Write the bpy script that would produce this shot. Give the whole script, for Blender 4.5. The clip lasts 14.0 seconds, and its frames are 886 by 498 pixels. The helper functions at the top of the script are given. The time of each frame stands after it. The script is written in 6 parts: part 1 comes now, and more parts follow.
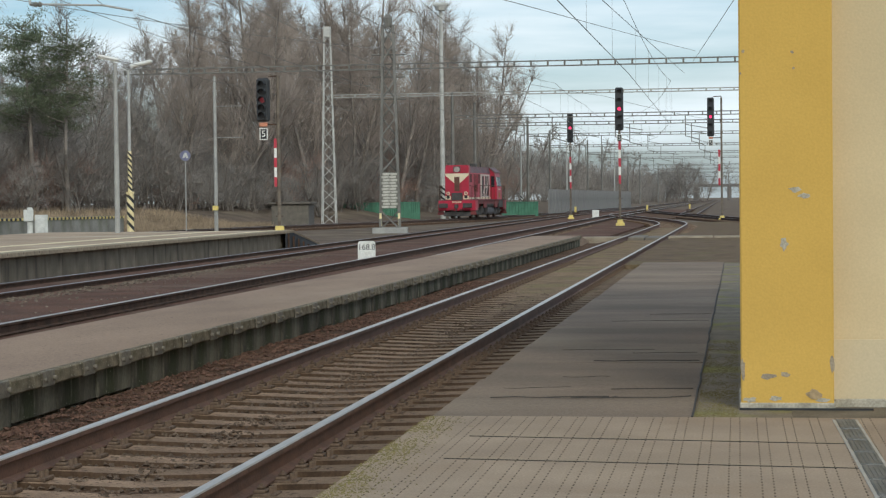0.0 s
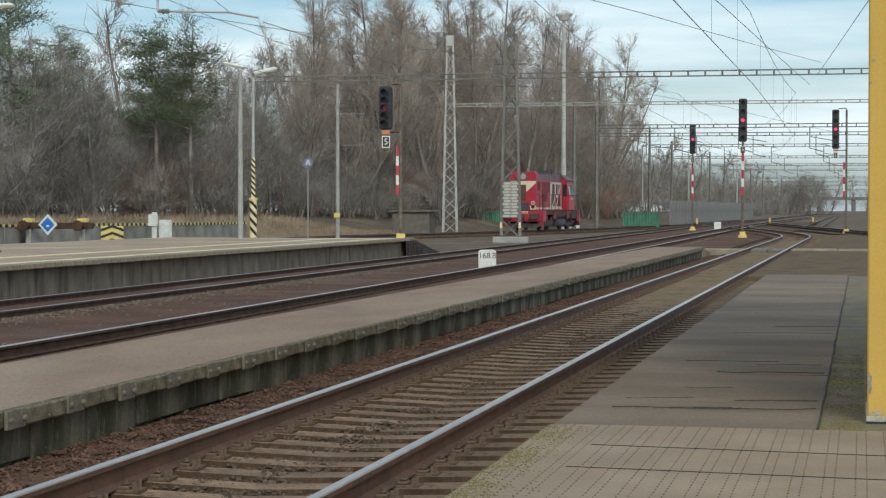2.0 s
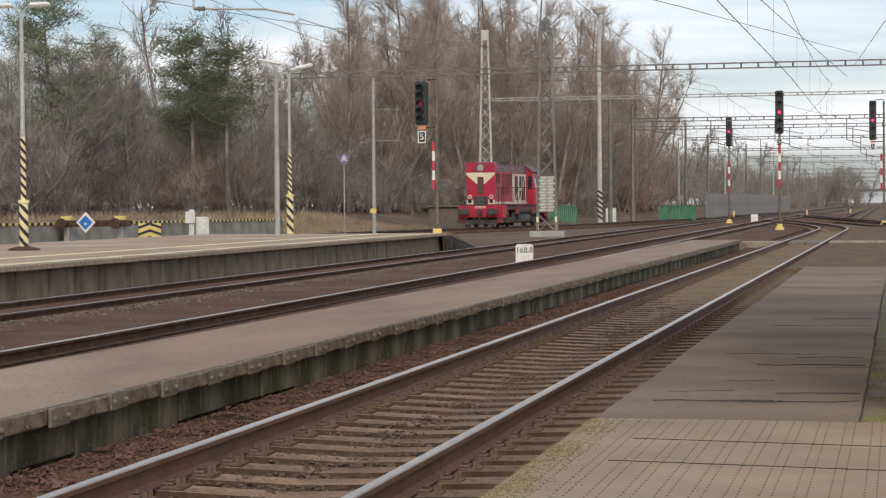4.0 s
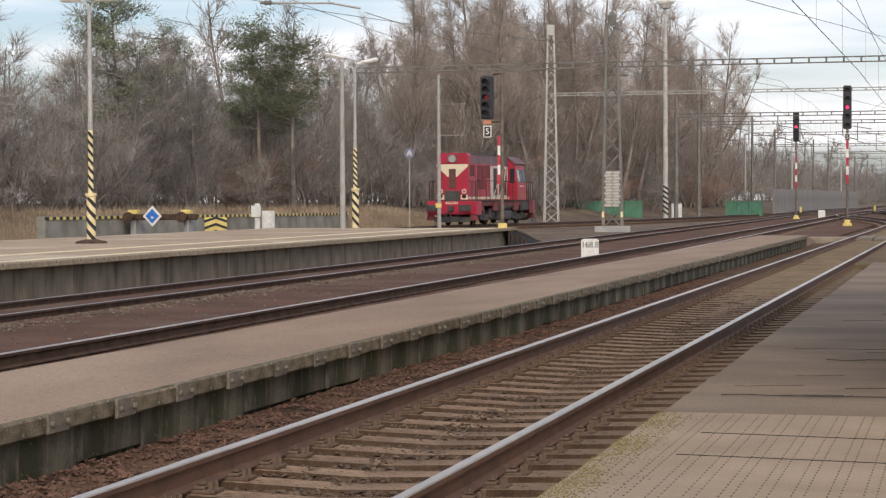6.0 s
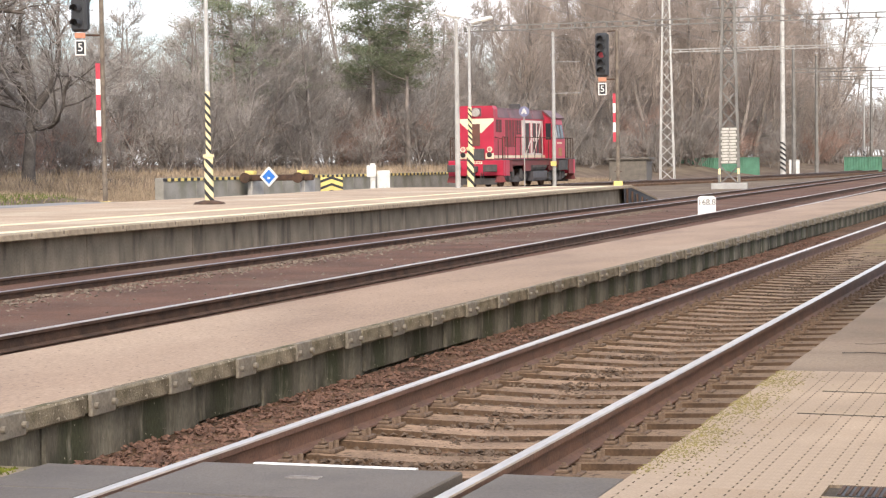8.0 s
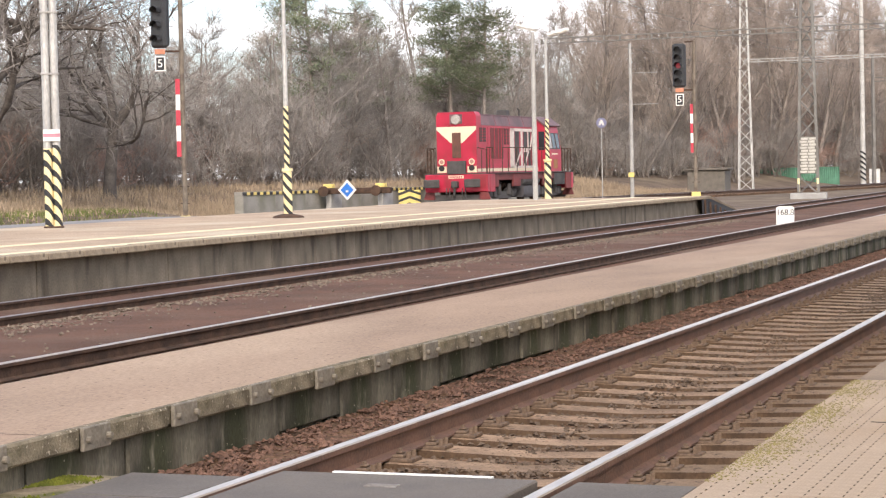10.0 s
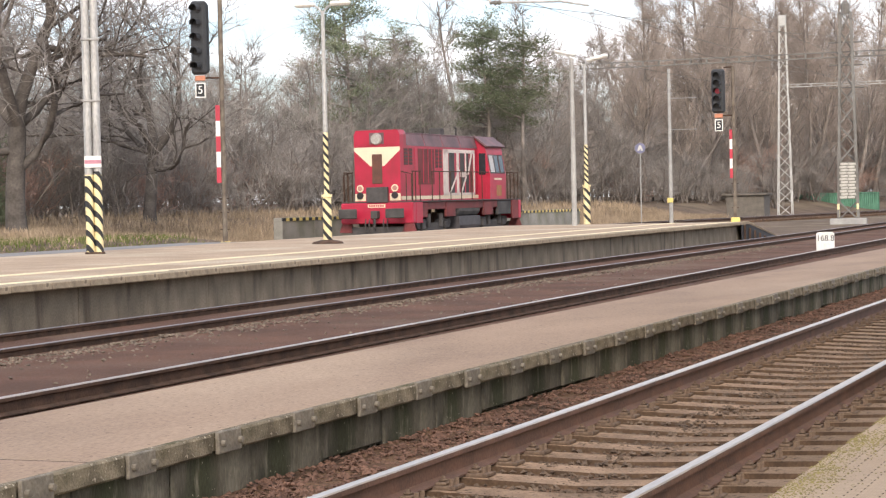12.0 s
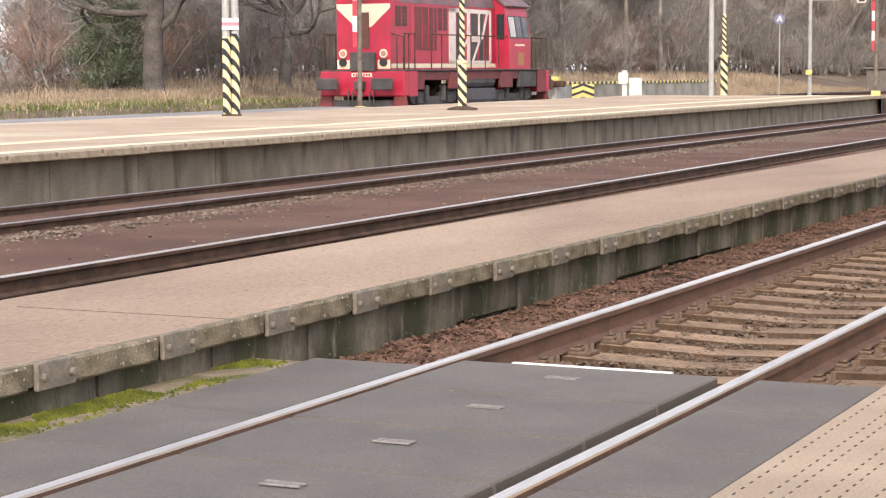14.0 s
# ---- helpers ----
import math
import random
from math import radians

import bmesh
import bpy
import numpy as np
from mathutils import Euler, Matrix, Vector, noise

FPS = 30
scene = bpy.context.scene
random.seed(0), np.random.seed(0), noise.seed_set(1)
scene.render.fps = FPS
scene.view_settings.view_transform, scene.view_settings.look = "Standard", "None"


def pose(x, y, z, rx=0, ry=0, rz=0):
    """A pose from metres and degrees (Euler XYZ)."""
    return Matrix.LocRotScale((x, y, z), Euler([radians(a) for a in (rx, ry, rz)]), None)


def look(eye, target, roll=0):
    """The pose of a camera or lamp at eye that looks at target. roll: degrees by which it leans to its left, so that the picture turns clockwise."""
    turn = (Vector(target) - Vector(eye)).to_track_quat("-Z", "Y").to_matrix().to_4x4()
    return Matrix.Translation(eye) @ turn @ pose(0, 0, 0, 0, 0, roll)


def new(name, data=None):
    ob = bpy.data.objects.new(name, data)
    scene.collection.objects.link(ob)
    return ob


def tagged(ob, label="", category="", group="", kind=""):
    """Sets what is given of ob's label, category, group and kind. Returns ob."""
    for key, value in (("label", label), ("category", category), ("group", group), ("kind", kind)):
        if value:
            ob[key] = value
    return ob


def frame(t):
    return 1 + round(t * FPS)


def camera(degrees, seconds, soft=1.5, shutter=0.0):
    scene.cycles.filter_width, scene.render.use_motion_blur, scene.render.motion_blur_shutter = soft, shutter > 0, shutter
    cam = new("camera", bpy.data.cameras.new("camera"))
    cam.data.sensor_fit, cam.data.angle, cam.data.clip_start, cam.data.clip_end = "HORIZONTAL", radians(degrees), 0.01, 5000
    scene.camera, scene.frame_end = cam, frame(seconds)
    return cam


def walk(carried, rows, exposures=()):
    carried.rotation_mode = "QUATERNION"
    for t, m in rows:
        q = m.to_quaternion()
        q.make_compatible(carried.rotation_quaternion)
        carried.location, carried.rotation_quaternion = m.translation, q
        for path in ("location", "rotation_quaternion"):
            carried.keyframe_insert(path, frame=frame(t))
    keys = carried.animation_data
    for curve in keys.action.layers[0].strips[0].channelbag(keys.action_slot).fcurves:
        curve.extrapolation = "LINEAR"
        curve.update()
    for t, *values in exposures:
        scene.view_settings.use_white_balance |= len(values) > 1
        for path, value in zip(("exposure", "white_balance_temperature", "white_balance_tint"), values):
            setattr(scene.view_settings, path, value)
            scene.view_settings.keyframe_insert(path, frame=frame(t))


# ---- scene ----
cam = camera(25.40, 14.0, soft=1.25)
PATH = [
    (0.0, look((0.049, 0.039, 1.461), (-2.922, 19.810, 0.956), -0.64)),
    (0.5, look((0.039, 0.030, 1.457), (-2.730, 19.832, 0.998), -0.14)),
    (1.0, look((0.016, 0.036, 1.458), (-3.216, 19.770, 1.102), -0.23)),
    (1.5, look((0.013, 0.039, 1.448), (-3.388, 19.742, 0.973), -0.07)),
    (2.0, look((0.019, 0.052, 1.442), (-4.150, 19.609, 1.040), 0.03)),
    (2.5, look((0.010, 0.058, 1.453), (-4.201, 19.601, 0.881), -0.18)),
    (3.0, look((0.007, 0.054, 1.452), (-3.966, 19.650, 1.017), 0.09)),
    (3.5, look((-0.001, 0.032, 1.443), (-3.721, 19.680, 1.103), -0.25)),
    (4.0, look((-0.004, 0.029, 1.444), (-4.531, 19.505, 0.991), -0.44)),
    (4.2, look((-0.006, 0.034, 1.440), (-4.781, 19.447, 0.851), -0.50)),
    (6.3, look((-0.034, 0.110, 1.422), (-5.232, 19.417, 0.933), -0.37)),
    (6.5, look((-0.035, 0.120, 1.430), (-5.278, 19.412, 0.864), -0.57)),
    (7.0, look((-0.037, 0.079, 1.424), (-5.879, 19.189, 0.597), -0.80)),
    (7.5, look((-0.035, 0.074, 1.429), (-5.954, 19.155, 0.475), -0.86)),
    (8.0, look((-0.045, 0.084, 1.428), (-6.332, 19.048, 0.519), -0.77)),
    (8.2, look((-0.034, 0.065, 1.423), (-6.541, 18.954, 0.502), -0.74)),
    (10.3, look((0.028, -0.070, 1.443), (-7.137, 18.587, 0.670), -1.11)),
    (10.5, look((0.026, -0.072, 1.456), (-7.239, 18.540, 0.544), -1.13)),
    (11.0, look((0.029, -0.095, 1.453), (-7.228, 18.523, 0.604), -1.46)),
    (11.5, look((0.027, -0.099, 1.458), (-7.369, 18.461, 0.549), -1.25)),
    (12.0, look((0.016, -0.110, 1.454), (-7.383, 18.464, 0.946), -1.24)),
    (12.5, look((-0.003, -0.106, 1.453), (-7.712, 18.333, 0.689), -0.57)),
    (13.0, look((0.001, -0.124, 1.444), (-7.600, 18.365, 0.833), -0.82)),
    (13.5, look((-0.021, -0.142, 1.437), (-7.841, 18.229, 0.266), -1.36)),
    (14.0, look((-0.026, -0.111, 1.433), (-8.634, 17.849, -0.395), -0.31)),
]
EXPOSURES = [(0.0, 0.0, 6230, 2), (1.0, 0.03, 6230, 1), (2.0, 0.03, 6230, 0), (3.0, 0.19, 6720, 11), (4.2, 0.15, 6800, 12), (6.5, 0.27, 6950, 15), (7.0, 0.47, 6950, 15), (7.5, 1.2, 6950, 15), (8.2, 1.24, 6950, 15), (10.3, 1.15, 6970, 16), (11.5, 1.18, 6970, 16), (12.0, 0.97, 6930, 15), (12.5, 1.14, 6950, 15), (13.5, 1.2, 6980, 16), (14.0, 1.27, 6980, 16)]
walk(cam, PATH, EXPOSURES)

# ---- light: a bright overcast day ----
SUN_EL, SUN_AZ = radians(32), radians(161)
world = bpy.data.worlds.new("sky")
scene.world = world
world.use_nodes = True


def build_sky():
    nt = world.node_tree
    nt.nodes.clear()
    out = nt.nodes.new("ShaderNodeOutputWorld")
    bg = nt.nodes.new("ShaderNodeBackground")
    sky = nt.nodes.new("ShaderNodeTexSky")
    sky.sky_type = "NISHITA"
    sky.sun_disc = False
    sky.sun_elevation, sky.sun_rotation = SUN_EL, SUN_AZ
    sky.air_density, sky.dust_density = 1.0, 2.0
    coord = nt.nodes.new("ShaderNodeTexCoord")
    maps = nt.nodes.new("ShaderNodeMapping")
    maps.inputs["Scale"].default_value = (1.6, 1.6, 14.0)
    noi = nt.nodes.new("ShaderNodeTexNoise")
    noi.inputs["Scale"].default_value = 2.2
    noi.inputs["Detail"].default_value = 6
    ramp = nt.nodes.new("ShaderNodeValToRGB")
    ramp.color_ramp.elements[0].position = 0.4
    ramp.color_ramp.elements[0].color = (0.08, 0.08, 0.08, 1)
    ramp.color_ramp.elements[1].position = 0.66
    mix = nt.nodes.new("ShaderNodeMixRGB")
    mix.inputs[2].default_value = (8.4, 8.8, 9.4, 1)
    tint = nt.nodes.new("ShaderNodeMixRGB")
    tint.blend_type = "MULTIPLY"
    tint.inputs[0].default_value = 1.0
    tint.inputs[2].default_value = (0.9, 1.01, 1.16, 1)
    bg.inputs["Strength"].default_value = 0.11
    nt.links.new(coord.outputs["Generated"], maps.inputs[0])
    nt.links.new(maps.outputs[0], noi.inputs["Vector"])
    nt.links.new(noi.outputs["Fac"], ramp.inputs[0])
    nt.links.new(ramp.outputs[0], mix.inputs[0])
    nt.links.new(sky.outputs[0], tint.inputs[1])
    nt.links.new(tint.outputs[0], mix.inputs[1])
    nt.links.new(mix.outputs[0], bg.inputs[0])
    nt.links.new(bg.outputs[0], out.inputs[0])


build_sky()
sun_data = bpy.data.lights.new("sun", "SUN")
sun_data.energy, sun_data.angle, sun_data.color = 1.2, radians(14), (1.0, 0.93, 0.82)
sun = new("sun", sun_data)
sun.matrix_world = look((0, 0, 60), (-60 * math.sin(SUN_AZ) / math.tan(SUN_EL), -60 * math.cos(SUN_AZ) / math.tan(SUN_EL), 0))

# ---- materials ----
MATS = {}


def mat(name, a, b=None, rough=0.8, scale=3.0, fine=40.0, bump=0.3, metal=0.0, third=None, stretch=(1, 1, 1), emit=None, dist=0.01, pieces=0.0, lo=0.35, hi=0.65, grainy=0.25, fleck=None, streak=None):
    """A weathered surface: two tones mixed by coarse noise, a fine grain, a relief, and a change from piece to piece."""
    if name in MATS:
        return MATS[name]
    m = bpy.data.materials.new(name)
    m.use_nodes = True
    nt = m.node_tree
    bs = nt.nodes["Principled BSDF"]
    b = b or tuple(c * 0.75 for c in a)
    coord = nt.nodes.new("ShaderNodeTexCoord")
    mp = nt.nodes.new("ShaderNodeMapping")
    mp.inputs["Scale"].default_value = stretch
    nt.links.new(coord.outputs["Object"], mp.inputs[0])
    n1 = nt.nodes.new("ShaderNodeTexNoise")
    n1.inputs["Scale"].default_value, n1.inputs["Detail"].default_value = scale, 5
    n2 = nt.nodes.new("ShaderNodeTexNoise")
    n2.inputs["Scale"].default_value, n2.inputs["Detail"].default_value = fine, 3
    for n in (n1, n2):
        nt.links.new(mp.outputs[0], n.inputs["Vector"])
    ramp = nt.nodes.new("ShaderNodeValToRGB")
    ramp.color_ramp.elements[0].position, ramp.color_ramp.elements[0].color = lo, (*b, 1)
    ramp.color_ramp.elements[1].position, ramp.color_ramp.elements[1].color = hi, (*a, 1)
    nt.links.new(n1.outputs["Fac"], ramp.inputs[0])
    tone = nt.nodes.new("ShaderNodeHueSaturation")
    grain = nt.nodes.new("ShaderNodeMapRange")
    grain.inputs[1].default_value, grain.inputs[2].default_value = 0.25, 0.75
    grain.inputs[3].default_value, grain.inputs[4].default_value = 1 - grainy, 1 + grainy
    nt.links.new(n2.outputs["Fac"], grain.inputs[0])
    value = grain.outputs[0]
    if pieces:
        info = nt.nodes.new("ShaderNodeObjectInfo")
        geo = nt.nodes.new("ShaderNodeNewGeometry")
        add = nt.nodes.new("ShaderNodeMath")
        add.operation = "ADD"
        nt.links.new(info.outputs["Random"], add.inputs[0])
        nt.links.new(geo.outputs["Random Per Island"], add.inputs[1])
        rng = nt.nodes.new("ShaderNodeMapRange")
        rng.inputs[1].default_value, rng.inputs[2].default_value = 0.0, 2.0
        rng.inputs[3].default_value, rng.inputs[4].default_value = 1 - pieces, 1 + pieces
        nt.links.new(add.outputs[0], rng.inputs[0])
        mul = nt.nodes.new("ShaderNodeMath")
        mul.operation = "MULTIPLY"
        nt.links.new(value, mul.inputs[0])
        nt.links.new(rng.outputs[0], mul.inputs[1])
        value = mul.outputs[0]
    nt.links.new(value, tone.inputs["Value"])
    colour = ramp.outputs[0]
    if third:
        n3 = nt.nodes.new("ShaderNodeTexNoise")
        n3.inputs["Scale"].default_value, n3.inputs["Detail"].default_value = scale * 0.37, 6
        nt.links.new(mp.outputs[0], n3.inputs["Vector"])
        r3 = nt.nodes.new("ShaderNodeValToRGB")
        r3.color_ramp.elements[0].position, r3.color_ramp.elements[1].position = 0.52, 0.66
        nt.links.new(n3.outputs["Fac"], r3.inputs[0])
        mx = nt.nodes.new("ShaderNodeMixRGB")
        mx.inputs[2].default_value = (*third, 1)
        nt.links.new(r3.outputs[0], mx.inputs[0])
        nt.links.new(colour, mx.inputs[1])
        colour = mx.outputs[0]
    if fleck:
        n4 = nt.nodes.new("ShaderNodeTexNoise")
        n4.inputs["Scale"].default_value, n4.inputs["Detail"].default_value = fleck[1], 2
        nt.links.new(coord.outputs["Object"], n4.inputs["Vector"])
        r4 = nt.nodes.new("ShaderNodeValToRGB")
        r4.color_ramp.elements[0].position, r4.color_ramp.elements[1].position = fleck[2], fleck[2] + 0.05
        nt.links.new(n4.outputs["Fac"], r4.inputs[0])
        m4 = nt.nodes.new("ShaderNodeMixRGB")
        m4.inputs[2].default_value = (*fleck[0], 1)
        nt.links.new(r4.outputs[0], m4.inputs[0])
        nt.links.new(colour, m4.inputs[1])
        colour = m4.outputs[0]
    if streak:
        m5 = nt.nodes.new("ShaderNodeMapping")
        m5.inputs["Scale"].default_value = streak[1]
        nt.links.new(coord.outputs["Object"], m5.inputs[0])
        off = nt.nodes.new("ShaderNodeObjectInfo")
        nt.links.new(off.outputs["Location"], m5.inputs[1])
        n5 = nt.nodes.new("ShaderNodeTexNoise")
        n5.inputs["Scale"].default_value, n5.inputs["Detail"].default_value = 1.0, 5
        nt.links.new(m5.outputs[0], n5.inputs["Vector"])
        r5 = nt.nodes.new("ShaderNodeValToRGB")
        r5.color_ramp.elements[0].position, r5.color_ramp.elements[1].position = streak[2], streak[2] + 0.16
        nt.links.new(n5.outputs["Fac"], r5.inputs[0])
        k5 = nt.nodes.new("ShaderNodeMixRGB")
        k5.inputs[2].default_value = (*streak[0], 1)
        nt.links.new(r5.outputs[0], k5.inputs[0])
        nt.links.new(colour, k5.inputs[1])
        colour = k5.outputs[0]
    nt.links.new(colour, tone.inputs["Color"])
    nt.links.new(tone.outputs[0], bs.inputs["Base Color"])
    bs.inputs["Roughness"].default_value, bs.inputs["Metallic"].default_value = rough, metal
    if rough >= 0.85:
        bs.inputs["Specular IOR Level"].default_value = 0.15
    if bump:
        bp = nt.nodes.new("ShaderNodeBump")
        bp.inputs["Strength"].default_value, bp.inputs["Distance"].default_value = bump, dist
        nt.links.new(n2.outputs["Fac"], bp.inputs["Height"])
        nt.links.new(bp.outputs[0], bs.inputs["Normal"])
    if emit:
        bs.inputs["Emission Color"].default_value = (*emit[0], 1)
        bs.inputs["Emission Strength"].default_value = emit[1]
    MATS[name] = m
    return m


GROUND = mat("earth", (0.2, 0.15, 0.11), (0.125, 0.095, 0.072), 0.95, 0.6, 30, 0.8, third=(0.23, 0.18, 0.125), dist=0.05)
BALLAST = mat("ballast_bed", (0.17, 0.1, 0.06), (0.085, 0.052, 0.033), 0.95, 2.5, 22, 1.0, dist=0.05)
BROWN_BED = mat("rusty_bed", (0.155, 0.084, 0.058), (0.105, 0.06, 0.043), 0.95, 0.8, 60, 0.8, dist=0.02, third=(0.16, 0.105, 0.075))
STONE_RED = mat("rusty_stone", (0.18, 0.103, 0.073), (0.085, 0.05, 0.037), 0.9, 6, 50, 0.4, pieces=0.5)
STONE_GREY = mat("grey_stone", (0.26, 0.205, 0.155), (0.15, 0.118, 0.09), 0.9, 6, 50, 0.4, pieces=0.4)
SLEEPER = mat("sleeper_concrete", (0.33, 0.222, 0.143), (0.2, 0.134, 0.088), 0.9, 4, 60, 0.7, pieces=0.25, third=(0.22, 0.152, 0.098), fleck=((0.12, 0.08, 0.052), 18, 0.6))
# Dirt-brown sides, darkened to paint in the shade between the sleepers.
SLEEPER_SIDE = mat("sleeper_side_shade", (0.115, 0.072, 0.044), (0.062, 0.04, 0.026), 0.95, 5, 50, 0.6)
RUST = mat("rust", (0.15, 0.078, 0.052), (0.1, 0.055, 0.038), 0.75, 5, 50, 0.3)
DARK_RUST = mat("dark_rust", (0.105, 0.064, 0.045), (0.06, 0.04, 0.03), 0.85, 5, 50, 0.3)
STEEL = mat("polished_rail", (0.56, 0.475, 0.395), (0.4, 0.335, 0.275), 0.33, 3, 90, 0.05, metal=0.85, stretch=(1, 0.05, 1))
DULL_STEEL = mat("worn_rail", (0.3, 0.27, 0.26), (0.2, 0.17, 0.16), 0.4, 3, 90, 0.05, metal=0.7, stretch=(1, 0.05, 1))
PAVING = mat("pavers", (0.39, 0.3, 0.215), (0.315, 0.242, 0.175), 0.9, 1.3, 70, 0.3, pieces=0.015, grainy=0.18, third=(0.32, 0.235, 0.16))
MID_PAVE = mat("mid_paving", (0.35, 0.248, 0.175), (0.27, 0.192, 0.138), 0.9, 0.9, 60, 0.4, stretch=(1, 0.4, 1), grainy=0.2, fleck=((0.17, 0.12, 0.085), 20, 0.67), third=(0.38, 0.28, 0.2))
KERB = mat("kerb_concrete", (0.24, 0.2, 0.14), (0.12, 0.1, 0.068), 0.9, 7, 70, 0.8, third=(0.1, 0.092, 0.046), pieces=0.25, fleck=((0.38, 0.33, 0.25), 38, 0.64))
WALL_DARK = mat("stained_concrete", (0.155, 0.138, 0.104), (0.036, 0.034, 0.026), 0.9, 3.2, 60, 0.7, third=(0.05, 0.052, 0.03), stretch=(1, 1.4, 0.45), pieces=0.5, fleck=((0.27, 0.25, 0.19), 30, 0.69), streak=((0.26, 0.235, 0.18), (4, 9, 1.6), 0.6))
WALL_GREY = mat("platform_concrete", (0.25, 0.21, 0.16), (0.155, 0.132, 0.1), 0.9, 1.6, 50, 0.4, third=(0.12, 0.105, 0.08), stretch=(1, 1.2, 0.6), pieces=0.2, streak=((0.085, 0.072, 0.055), (2, 2.6, 0.5), 0.55))
FAR_PAVE = mat("far_paving", (0.46, 0.345, 0.245), (0.36, 0.27, 0.19), 0.9, 0.7, 40, 0.3, third=(0.5, 0.41, 0.3))
LINE_PAINT = mat("line_paint", (0.82, 0.7, 0.42), (0.62, 0.52, 0.34), 0.8, 2, 40, 0.2)
ASPHALT = mat("asphalt", (0.27, 0.205, 0.15), (0.19, 0.146, 0.11), 0.92, 0.9, 80, 0.5, third=(0.3, 0.235, 0.17), stretch=(0.5, 1, 1))
RUBBER = mat("rubber", (0.118, 0.1, 0.082), (0.092, 0.078, 0.064), 0.8, 2, 90, 0.3, pieces=0.12, third=(0.135, 0.112, 0.09), fleck=((0.3, 0.27, 0.23), 70, 0.74))
WHITE = mat("white_paint", (0.8, 0.79, 0.75), (0.68, 0.66, 0.6), 0.7, 3, 40, 0.1)
BLACK = mat("black_paint", (0.025, 0.025, 0.027), (0.018, 0.018, 0.02), 0.6, 3, 40, 0.1)
YELLOW = mat("yellow_paint", (0.78, 0.62, 0.2), (0.65, 0.5, 0.16), 0.7, 3, 40, 0.1)
CREAM = mat("cream_paint", (0.82, 0.7, 0.4), (0.72, 0.6, 0.32), 0.7, 3, 40, 0.1)
RED = mat("red_paint", (0.42, 0.025, 0.04), (0.33, 0.02, 0.03), 0.5, 2, 40, 0.1)
SIGN_RED = mat("sign_red", (0.5, 0.035, 0.06), (0.4, 0.03, 0.05), 0.6, 3, 40, 0.1)
PLASTER_Y = mat("yellow_plaster", (0.66, 0.42, 0.105), (0.61, 0.385, 0.095), 0.92, 1.1, 60, 0.12, third=(0.6, 0.38, 0.095), grainy=0.05)
PLASTER_C = mat("cream_plaster", (0.7, 0.56, 0.34), (0.6, 0.47, 0.28), 0.92, 0.9, 60, 0.12, third=(0.6, 0.48, 0.29), grainy=0.05)
PLASTER_W = mat("bare_plaster", (0.52, 0.47, 0.38), (0.33, 0.3, 0.24), 0.95, 8, 60, 0.6)
GALV = mat("galvanised", (0.5, 0.49, 0.46), (0.38, 0.37, 0.35), 0.5, 2, 30, 0.1, metal=0.3, stretch=(1, 1, 0.3))
POLE_GREY = mat("concrete_pole", (0.42, 0.41, 0.38), (0.33, 0.32, 0.3), 0.85, 2, 40, 0.2)
LATTICE_W = mat("pale_lattice", (0.55, 0.54, 0.5), (0.42, 0.41, 0.38), 0.7, 2, 40, 0.1)
LATTICE_D = mat("dark_lattice", (0.2, 0.19, 0.17), (0.14, 0.13, 0.115), 0.7, 2, 40, 0.1)
SIG_DARK = mat("signal_housing", (0.035, 0.037, 0.04), (0.026, 0.028, 0.03), 0.6, 3, 40, 0.1)
GREEN_FENCE = mat("green_sheet", (0.11, 0.27, 0.18), (0.08, 0.2, 0.13), 0.6, 1.5, 40, 0.1)
LAMP_RED = mat("red_lamp", (0.8, 0.05, 0.1), (0.8, 0.05, 0.1), 0.4, 3, 3, 0, emit=((1.0, 0.03, 0.12), 2.2))
LAMP_DIM = mat("dim_red_lamp", (0.2, 0.02, 0.03), (0.2, 0.02, 0.03), 0.3, 3, 3, 0, emit=((1.0, 0.03, 0.08), 0.06))
LENS_OFF = mat("dark_lens", (0.03, 0.02, 0.02), (0.02, 0.02, 0.02), 0.45, 3, 3, 0)
BARK = mat("bark", (0.27, 0.232, 0.2), (0.165, 0.142, 0.124), 0.95, 2, 20, 0.5, pieces=0.3)
# Twig and needle colours are lifted so that they carry the distance haze.
TWIG = mat("twigs", (0.42, 0.35, 0.3), (0.3, 0.25, 0.213), 0.95, 0.4, 6, 0, pieces=0.3)
TWIG_GREY = mat("grey_twigs", (0.355, 0.318, 0.285), (0.24, 0.216, 0.195), 0.95, 0.4, 6, 0, pieces=0.3)
TWIG_RED = mat("reddish_twigs", (0.36, 0.24, 0.19), (0.25, 0.172, 0.14), 0.95, 0.4, 6, 0, pieces=0.3)
NEEDLES = mat("needles", (0.225, 0.25, 0.158), (0.135, 0.158, 0.102), 0.9, 0.7, 8, 0, pieces=0.4)
BARK_DARK = mat("dark_bark", (0.16, 0.138, 0.12), (0.09, 0.078, 0.068), 0.95, 2, 14, 0.8)
GRIT = mat("plate_grime", (0.17, 0.118, 0.082), (0.1, 0.07, 0.052), 0.85, 9, 60, 0.5)
DRY_GRASS = mat("dry_grass", (0.45, 0.345, 0.235), (0.28, 0.213, 0.147), 0.95, 0.5, 9, 0, pieces=0.4)
MOSS = mat("moss", (0.125, 0.132, 0.02), (0.05, 0.058, 0.012), 0.95, 6, 60, 0.8, pieces=0.5)
GLASS = mat("window_glass", (0.03, 0.035, 0.04), (0.02, 0.025, 0.03), 0.08, 3, 3, 0)
LOCO_RED = mat("loco_red", (0.48, 0.02, 0.055), (0.38, 0.018, 0.042), 0.42, 1.2, 40, 0.08, grainy=0.08, streak=((0.26, 0.03, 0.04), (1.4, 1.4, 0.5), 0.58))
